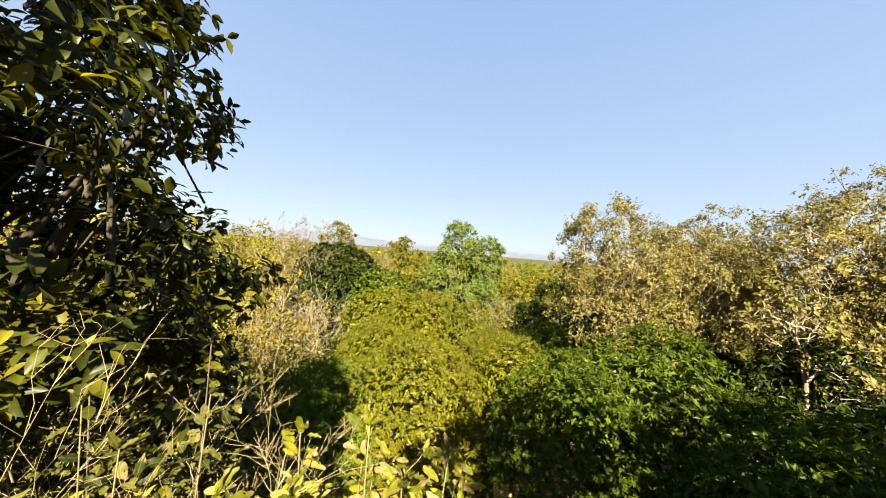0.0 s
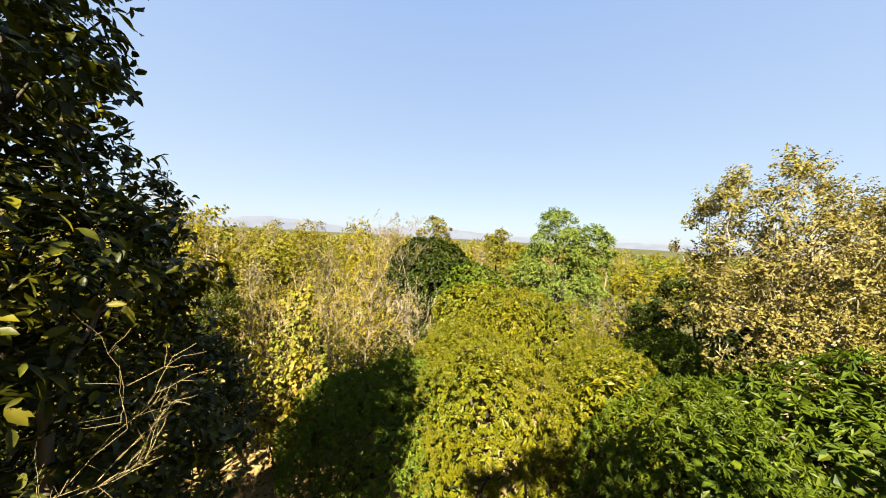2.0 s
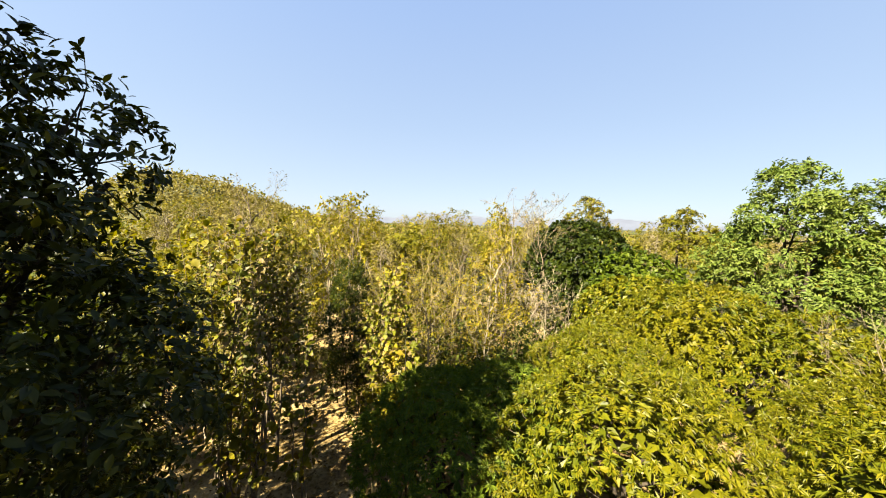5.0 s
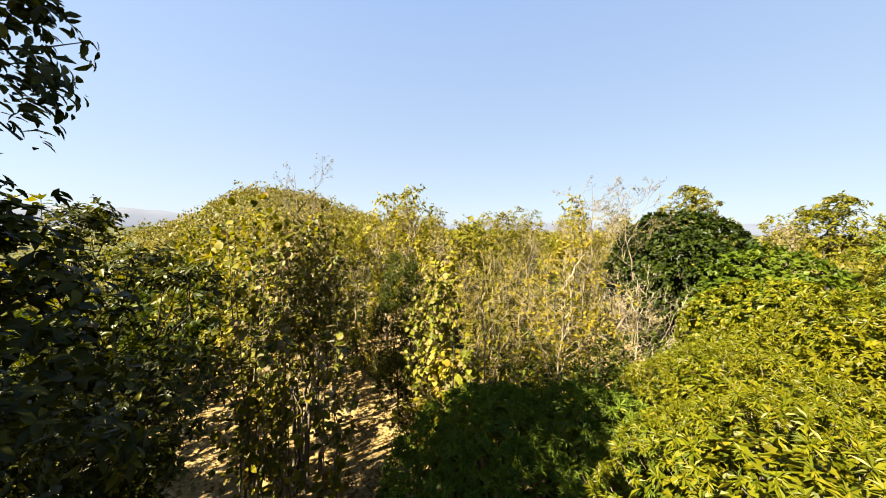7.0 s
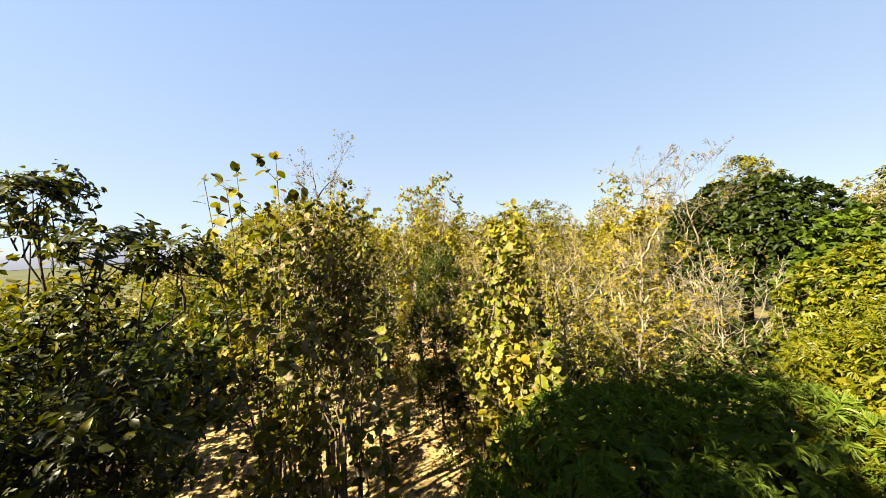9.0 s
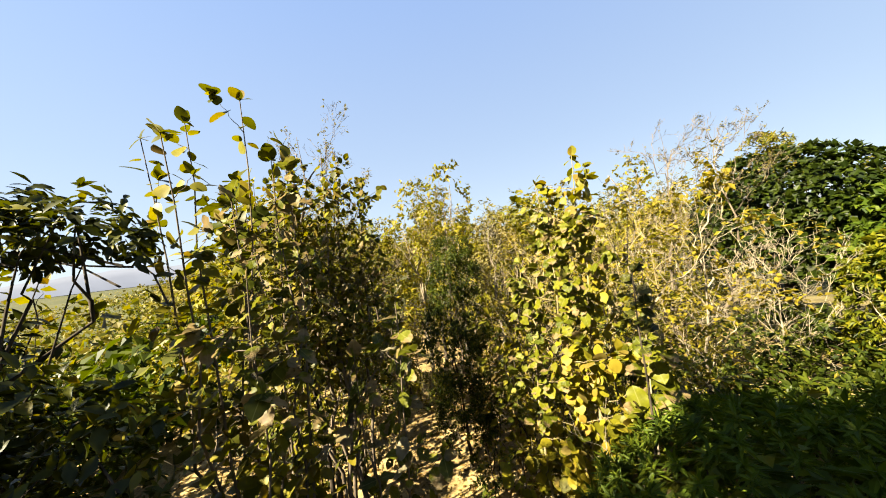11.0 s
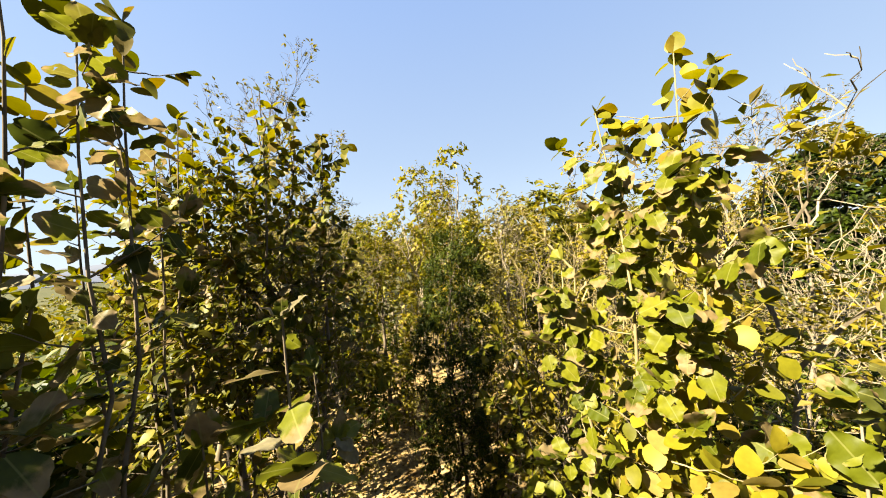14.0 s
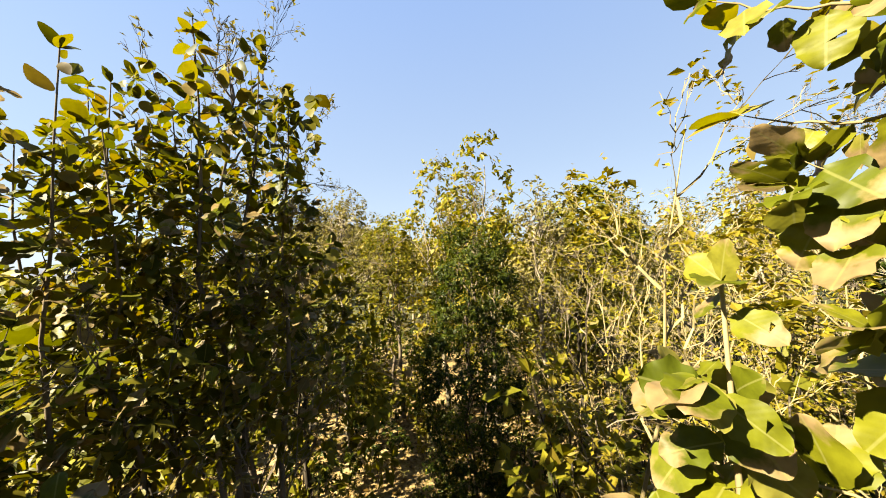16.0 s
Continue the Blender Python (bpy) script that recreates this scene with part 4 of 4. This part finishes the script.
bare_tree("bare_bush", (3.6, 21.2), 8.0, 2.4, 14, M_TWIG, "pale leafless bush behind the mango crowns", M_BROWN, 0.1, 0.14)
lobed_tree("slender_tree", (-14.5, 14.2), [(-14.6, 14.3, 5.2, 0.9, 0.9, 1.7), (-14.2, 13.9, 3.2, 1.1, 1, 1.7), (-14.1, 13.8, 0.8, 1.1, 1.0, 1.6)], 60, 8, 0.1, 0.45, M_SHRUB, M_BARK, "slender small-leaved green tree beside the track", 0.06, tuft=0.22)
lobed_tree("thin_tree", (-13, 40.6), [(-13, 40.6, 9, 2.2, 2.2, 2.8), (-14.4, 41, 7, 2, 2, 2.4)], 10, 7, 0.3, 0.4, M_TEAKG, M_BARK, "tall thinly leaved olive tree", 0.2, gaps=0.4, tuft=0.5)
lobed_tree("olive_tree", (-5.9, 45), [(-5.9, 45, 7.6, 3.4, 3, 2.8)], 10, 7, 0.3, 0.4, M_OLIVE, M_BARK, "flat-topped dark olive tree", 0.2, tuft=0.6)
# growth at the start: dead stems, climbing shrub, yellow sapling tops
for x, y, h, r, n, top in ((-1.75, 2.9, 11.2, 1.5, 10, 0.02), (-1.3, 3.2, 11.1, 1.2, 9, 0.0), (-0.75, 3.3, 10.9, 1.0, 8, 0.01), (-2.3, 2.7, 11.3, 1.3, 10, -0.01), (-1.9, 2.3, 11.1, 1.2, 9, 0.01), (-2.0, 3.6, 11.2, 1.4, 9, 0.0), (-1.1, 2.6, 11.0, 1.3, 10, 0.01), (-1.5, 2.4, 10.9, 1.3, 10, 0.0), (0.75, 3.4, 10.6, 0.4, 4, 0.0)):
    bare_tree("dead_sapling", (x, y), h - 0.45, r, n, M_STRAW, "dead sapling with pale broken twigs", levels=3, stout=0.0016, twig=0.42, spread=0.7, low=0.8, group="dead saplings at the start", lean=top)
teak_tree("tall_shrub", (-2.2, 3.6), [(-2.2, 3.2, 8.9), (-1.7, 3.5, 8.9), (-3.0, 3.3, 9.2), (-2.4, 2.9, 8.5)], "tall shrub with yellow-green leaves against the dark tree", 0.7, 0.89, 7, 0.11, 0.1, M_SHRUBY, M_TWIG, LEAVES_S, (0, 2.0, 9.2), 295, ratio=0.5, foot=0.5, thick=0.002, tip=0.004)
teak_tree("yellow_sapling", (-0.5, 2.75), [(-0.43, 2.75, 8.85), (-0.8, 2.9, 8.7), (-0.05, 2.9, 8.65), (-0.65, 2.5, 8.7), (-0.25, 2.55, 8.75), (-1.0, 2.6, 8.6), (0.15, 2.7, 8.6), (-0.5, 3.0, 8.5)], "sapling tops with narrow bright yellow leaves", 0.75, 0.86, 14, 0.06, 0.115, M_TEAK, M_STRAW, LEAVES_Y, (-0.3, 2.3, 9.5), 295, ratio=0.34, foot=0.2, thick=0.0012, tip=0.003)
teak_tree("yellow_sapling", (-1.6, 2.75), [(-1.55, 2.75, 8.65), (-1.9, 2.9, 8.75), (-1.25, 2.6, 8.5), (-1.75, 2.5, 8.55), (-2.2, 2.7, 8.7), (-1.4, 3.1, 8.75)], "sapling tops with narrow yellow-green leaves among dead twigs", 0.6, 0.88, 7, 0.09, 0.1, M_TEAK, M_STRAW, LEAVES_S, (-1.4, 2.3, 9.5), 200, ratio=0.4, foot=0.2, thick=0.0012, tip=0.003)

# ---- forest ----
lot = np.random.default_rng(7)


def proto(kind):
    """A forest tree at the origin, to be copied."""
    g = "trees of the teak forest"
    base = ground_z(0, 0)

    def column(name, lobes, mat, bark, label, size=0.19, dense=9, k=5, **opt):
        return lobed_tree(name, (0, 0), [(x, y, z + base, a, b, c) for x, y, z, a, b, c in lobes], dense, k, size, 0.6, mat, bark, label, 0.08, g, **{**dict(gaps=0.22, lumps=0.3, tuft=0.36, fill=0.2), **opt})

    if kind == 0:
        return column("teak_tree", [(0.1, 0.2, 8.6, 0.9, 0.9, 1.3), (0.6, -0.2, 7.2, 1.1, 1.0, 1.2), (-0.5, 0.2, 6.2, 1.2, 1.1, 1.3), (0.3, 0.4, 4.4, 1.0, 1.0, 1.2)], M_TEAKG, M_TWIG, "teak tree with thin olive and yellow leaves")
    if kind == 1:
        return column("teak_tree", [(0.0, 0.1, 8.5, 0.8, 0.8, 1.2), (-0.5, 0.4, 7.1, 1.0, 1.0, 1.2), (0.5, -0.1, 5.8, 1.1, 1.0, 1.3), (-0.1, 0.2, 4.2, 0.9, 0.9, 1.1)], M_TEAK, M_PALE, "teak tree with golden yellow leaves", gaps=0.3)
    if kind == 2:
        return column("teak_tree", [(0.2, 0.0, 9.0, 0.9, 0.9, 1.1), (-0.5, 0.3, 7.8, 1.1, 1.1, 1.2), (0.4, -0.6, 6.6, 1.1, 1.0, 1.2)], M_BROWN, M_PALE, "teak tree with dry brown leaves", 0.15, 11, gaps=0.32, twigs=120)
    if kind == 3:
        return column("leafy_tree", [(0, 0, 6.9, 1.5, 1.5, 2.0), (0.8, 0.5, 5.2, 1.6, 1.4, 1.7), (-0.6, -0.3, 4.4, 1.4, 1.3, 1.6)], M_OLIVE, M_BARK, "leafy olive-green forest tree", 0.26, 6, gaps=0.15, tuft=0.5)
    return bare_tree("bare_tree", (0, 0), 8.5, 2.4, 6, M_TWIG, "leafless pale tree with fine upright twigs", M_BROWN, 0.3, 0.2, levels=2, group=g)


def scatter(kinds, spots):
    """Forest trees at spots (x, y, kind, scale)."""
    made = {}
    for x, y, k, s in spots:
        m = Matrix.Translation((x, y, ground_z(x, y))) @ Matrix.Rotation(lot.uniform(0, 6.28), 4, "Z") @ Matrix.Diagonal((s * lot.uniform(0.9, 1.15), s * lot.uniform(0.9, 1.15), s, 1))
        if k not in made:
            made[k] = kinds(k)
            made[k].matrix_basis = m
        else:
            copy_thing(made[k], m @ Matrix.Diagonal([1 / q for q in made[k].scale] + [1]))


def spread_spots(n, inside, gap, weights, scale, taken, low=False):
    out = []
    for _ in range(n * 30):
        if len(out) >= n:
            break
        x, y, g = inside()
        if g is None or any((x - a) ** 2 + (y - b) ** 2 < (gap * g) ** 2 for a, b in taken):
            continue
        taken.append((x, y))
        kind, size = int(lot.choice(len(weights), p=weights)), lot.uniform(*scale)
        if low and off_path(x, y) < 2.6:
            kind, size = (0, 2)[kind % 2], size * 0.6
        out.append((x, y, kind, size))
    return out


def off_path(x, y):
    """Distance from the track through the wood, which runs past (-12.3, 11.5) to (-17.5, 13.8)."""
    ax, ay, bx, by = -8.0, 9.3, -19.0, 14.5
    t = max(0, min(1, ((x - ax) * (bx - ax) + (y - ay) * (by - ay)) / ((bx - ax) ** 2 + (by - ay) ** 2)))
    return math.hypot(x - ax - t * (bx - ax), y - ay - t * (by - ay))


def west():
    r, a = 7 + 52 * lot.random() ** 0.8, radians(lot.uniform(18, 98))
    x, y = -8 - r * math.sin(a) * 1.0, 9 + r * math.cos(a)
    ok = off_path(x, y) > 1.9 and not (x > -13 and y < 19.5) and y > 7.5
    ahead = math.degrees(math.atan2(-(x + 7.6), y - 10.7))
    ok = ok and not (12 < ahead < 46 and math.hypot(x + 7.6, y - 10.7) < 16)
    return x, y, (0.7 + r / 45 if ok else None)


def north():
    x, y = lot.uniform(-9, 42), lot.uniform(31, 70)
    return x, y, 1.0


def east():
    x, y = lot.uniform(9, 40), lot.uniform(5, 32)
    ok = math.hypot(x - 9, y - 9) > 4.6 and math.hypot(x - 8, y - 13.4) > 3 and x + y > 23 and x > 11
    return x, y, (1.0 if ok else None)


taken = [(-12.6, 9.8), (-14.5, 14.2), (-10.5, 32), (-8.8, 19.0), (-13.3, 27.2), (-6, 30.6)]
scatter(proto, spread_spots(100, west, 2.4, [0.3, 0.24, 0.22, 0.14, 0.10], (0.92, 1.27), taken)
        + spread_spots(38, north, 3.8, [0.1, 0.15, 0.15, 0.55, 0.05], (0.9, 1.15), taken)
        + spread_spots(34, east, 2.8, [0.1, 0.0, 0.65, 0.1, 0.15], (1.0, 1.25), taken))

# unseen trees added behind the start, placed so that their shade falls forward
lobed_tree("shade_tree", (-4.6, -2.2), [(-4.35, 0.0, 15.3, 1.1, 1.9, 1.8), (-4.4, -0.4, 12.4, 1.0, 1.1, 1.3)], 14, 7, 0.3, 0.45, M_DARK, M_BARK, "unseen tall broadleaf tree with a high crown, added for its shade", 0.2, "trees behind the start", tuft=0.5)
for at, top, r in (((5.6, -1.6), 12.8, 2.5), ((3.0, -2.4), 15.0, 2.4), ((9.0, -0.6), 14.0, 3.3), ((-11, -5), 11, 3.4), ((-2, -9), 12, 3.5), ((7, -10), 12, 3.4)):
    lobed_tree("shade_tree", at, [(at[0], at[1], top - r, r, r, r), (at[0] - 0.8, at[1] + 0.6, top - 2.4 * r, r * 1.1, r * 1.1, r)], 4.5, 7, 0.4, 0.45, M_DARK, M_BARK, "unseen dark green broadleaf tree, added for its shade", 0.2, "trees behind the start", tuft=0.5)


# ---- undergrowth ----
def bush(kind):
    g = "undergrowth of the forest"
    if kind == 0:
        return lobed_tree("green_bush", (0, 0), [(0, 0, 0.8, 0.9, 0.9, 0.9), (0.5, 0.4, 0.6, 0.7, 0.7, 0.7)], 6, 6, 0.24, 0.45, M_SHRUB, M_BARK, "low green bush on the forest floor", 0.03, g, tuft=0.3)
    if kind == 1:
        return teak_tree("teak_shoots", (0, 0), [(0.1, 0.1, 2.6), (0.5, -0.4, 2.1), (-0.5, 0.3, 2.3)], "young teak shoots with yellow-green leaves", 0.7, 0.15, 7, 0.21, 0.26, M_TEAK, M_BARK, group=g, fine=False, foot=0.3)
    if kind == 2:
        return bare_tree("dry_bush", (0, 0), 2.4, 1.3, 4, M_TWIG, "dry bush with brown twigs and withered leaves", M_BROWN, 0.5, 0.15, levels=2, group=g)
    return teak_tree("teak_shoots", (0, 0), [(0.1, 0.1, 4.2), (0.6, -0.5, 3.4), (-0.5, 0.4, 3.8)], "tall olive undergrowth with broad leaves", 0.9, 0.15, 11, 0.25, 0.25, M_TEAKG, M_BARK, group=g, fine=False, foot=0.4)


def under():
    r, a = 3 + 30 * lot.random() ** 0.9, radians(lot.uniform(12, 112))
    x, y = -7.5 - r * math.sin(a), 8.5 + r * math.cos(a)
    return x, y, (0.75 + r / 40 if off_path(x, y) > 1.2 and not (x > -8.6 and 10.5 < y < 15) and not (x > -14 and 5.5 < y < 11.8) and not (x > -25 and y < 9) else None)


def middle():
    x, y = lot.uniform(-14, -5), lot.uniform(15.5, 29)
    return x, y, 1.2


def under_east():
    x, y = lot.uniform(-8, 30), lot.uniform(12, 42)
    return x, y, (1.3 if x + y > 22 and math.hypot(x - 5, y - 12) > 4.5 else None)


def under_start():
    x, y = lot.uniform(-12, 14), lot.uniform(-8, 7)
    return x, y, 1.3


def near_slope():
    x, y = lot.uniform(-24, -11), lot.uniform(-6, 1.5)
    return x, y, (1.4 if math.hypot(x + 9, y - 5) > 3.2 else None)


def verge():
    x, y = lot.uniform(-21.5, -16.4), lot.uniform(11, 16.5)
    return x, y, (0.9 if off_path(x, y) < 2.6 else None)


def slope():
    """The lower ground to the side, grown with low trees."""
    x, y = lot.uniform(-60, -12), lot.uniform(-25, 7)
    return x, y, (1.0 if y < (-1.5 if x > -26 else 7) and math.hypot(x + 9, y - 5) > 3.5 else None)


scatter(proto, spread_spots(46, slope, 3.6, [0.3, 0.15, 0.25, 0.2, 0.1], (0.45, 0.62), []))
thick = []
scatter(bush, spread_spots(135, under, 1.15, [0.26, 0.3, 0.16, 0.28], (0.8, 1.25), thick, True)
        + spread_spots(26, near_slope, 1.1, [0.85, 0.0, 0.0, 0.15], (1.3, 2.2), thick)
        + spread_spots(12, verge, 0.7, [0.35, 0.2, 0.4, 0.05], (0.45, 0.75), thick)
        + spread_spots(34, middle, 1.1, [0.7, 0.0, 0.3, 0.0], (0.9, 1.5), thick)
        + spread_spots(60, under_east, 1.2, [0.9, 0.0, 0.1, 0.0], (1.0, 1.6), thick)
        + spread_spots(40, under_start, 1.3, [0.7, 0.0, 0.1, 0.2], (0.9, 1.3), thick))

# fallen leaves
n_fall = 7000
fx, fy = lot.uniform(-24, -5, n_fall), lot.uniform(4, 20, n_fall)
FP = np.stack([fx, fy, [ground_z(a, b) + 0.02 for a, b in zip(fx, fy)]], 1)
FD, FN = unit(lot.normal(size=(n_fall, 3)) * (1, 1, 0.2)), unit(np.array([0, 0, 1.0]) + lot.normal(0, 0.25, (n_fall, 3)))
FL = lot.uniform(0.1, 0.26, n_fall)
tagged(new("fallen_leaves", mesh_of("fallen_leaves", *blades(FP, FD, FN, FL, FL * 0.6), M_LITTER)), "dry brown fallen leaves on the track", "leaves", kind="stuff")


# ---- distance ----
def far_woods(n, near, far, az, mat, label, per=24, high=(5.5, 10.5)):
    """Many far trees as one mesh of leaf clumps."""
    r = np.exp(rng.uniform(np.log(near), np.log(far), n))
    a = np.radians(rng.uniform(*az, n))
    x, y = -5 - r * np.sin(a), 12 + r * np.cos(a)
    z = np.array([ground_z(p, q) for p, q in zip(x, y)])
    h = rng.uniform(*high, n)
    w = rng.uniform(1.4, 2.6, n) * (0.8 + r / 250)
    d = unit(rng.normal(size=(n, per, 3)))
    d[:, :, 2] = np.abs(d[:, :, 2]) * 1.2 - 0.5
    P = np.stack([x, y, z + h - w * 1.3], 1)[:, None] + d * (w[:, None] * rng.uniform(0.6, 1.1, (n, per)))[:, :, None] * np.array([1, 1, 1.5])
    P = P.reshape(-1, 3)
    D = unit(rng.normal(size=P.shape) + np.array([0, 0, -0.2]))
    N = unit(rng.normal(size=P.shape) * 0.8 + np.array([0, 0, 1.0]))
    L = np.repeat(w * 0.5, per) * rng.uniform(0.5, 1.1, len(P))
    ob = new("far_woods", mesh_of("far_woods", *blades(P, D, N, L, L * 0.7), mat))
    return tagged(ob, label, "trees", kind="stuff")


far_woods(1100, 50, 420, (-40, 150), M_OLIVE, "distant olive-green forest canopy")
far_woods(1100, 50, 420, (-10, 150), M_BROWN, "distant dry golden forest canopy")
far_woods(700, 20, 200, (94, 155), M_SHRUB, "low scrub wood on the falling slope", 30, (3.0, 6.0))
far_woods(1300, 150, 380, (68, 104), M_BROWN, "dry leafless-looking wood on the far hill", 20, (3.5, 6.5))
far_woods(350, 50, 300, (-70, 60), M_DEEP, "distant dark green forest trees")


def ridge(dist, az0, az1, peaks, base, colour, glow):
    """A mountain ridge far off, its haze put in as blue-grey colour and a faint glow."""
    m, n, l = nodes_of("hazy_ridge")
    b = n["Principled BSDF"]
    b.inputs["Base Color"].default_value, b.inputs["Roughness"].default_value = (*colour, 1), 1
    # emission stands in for the light scattered by the air in between
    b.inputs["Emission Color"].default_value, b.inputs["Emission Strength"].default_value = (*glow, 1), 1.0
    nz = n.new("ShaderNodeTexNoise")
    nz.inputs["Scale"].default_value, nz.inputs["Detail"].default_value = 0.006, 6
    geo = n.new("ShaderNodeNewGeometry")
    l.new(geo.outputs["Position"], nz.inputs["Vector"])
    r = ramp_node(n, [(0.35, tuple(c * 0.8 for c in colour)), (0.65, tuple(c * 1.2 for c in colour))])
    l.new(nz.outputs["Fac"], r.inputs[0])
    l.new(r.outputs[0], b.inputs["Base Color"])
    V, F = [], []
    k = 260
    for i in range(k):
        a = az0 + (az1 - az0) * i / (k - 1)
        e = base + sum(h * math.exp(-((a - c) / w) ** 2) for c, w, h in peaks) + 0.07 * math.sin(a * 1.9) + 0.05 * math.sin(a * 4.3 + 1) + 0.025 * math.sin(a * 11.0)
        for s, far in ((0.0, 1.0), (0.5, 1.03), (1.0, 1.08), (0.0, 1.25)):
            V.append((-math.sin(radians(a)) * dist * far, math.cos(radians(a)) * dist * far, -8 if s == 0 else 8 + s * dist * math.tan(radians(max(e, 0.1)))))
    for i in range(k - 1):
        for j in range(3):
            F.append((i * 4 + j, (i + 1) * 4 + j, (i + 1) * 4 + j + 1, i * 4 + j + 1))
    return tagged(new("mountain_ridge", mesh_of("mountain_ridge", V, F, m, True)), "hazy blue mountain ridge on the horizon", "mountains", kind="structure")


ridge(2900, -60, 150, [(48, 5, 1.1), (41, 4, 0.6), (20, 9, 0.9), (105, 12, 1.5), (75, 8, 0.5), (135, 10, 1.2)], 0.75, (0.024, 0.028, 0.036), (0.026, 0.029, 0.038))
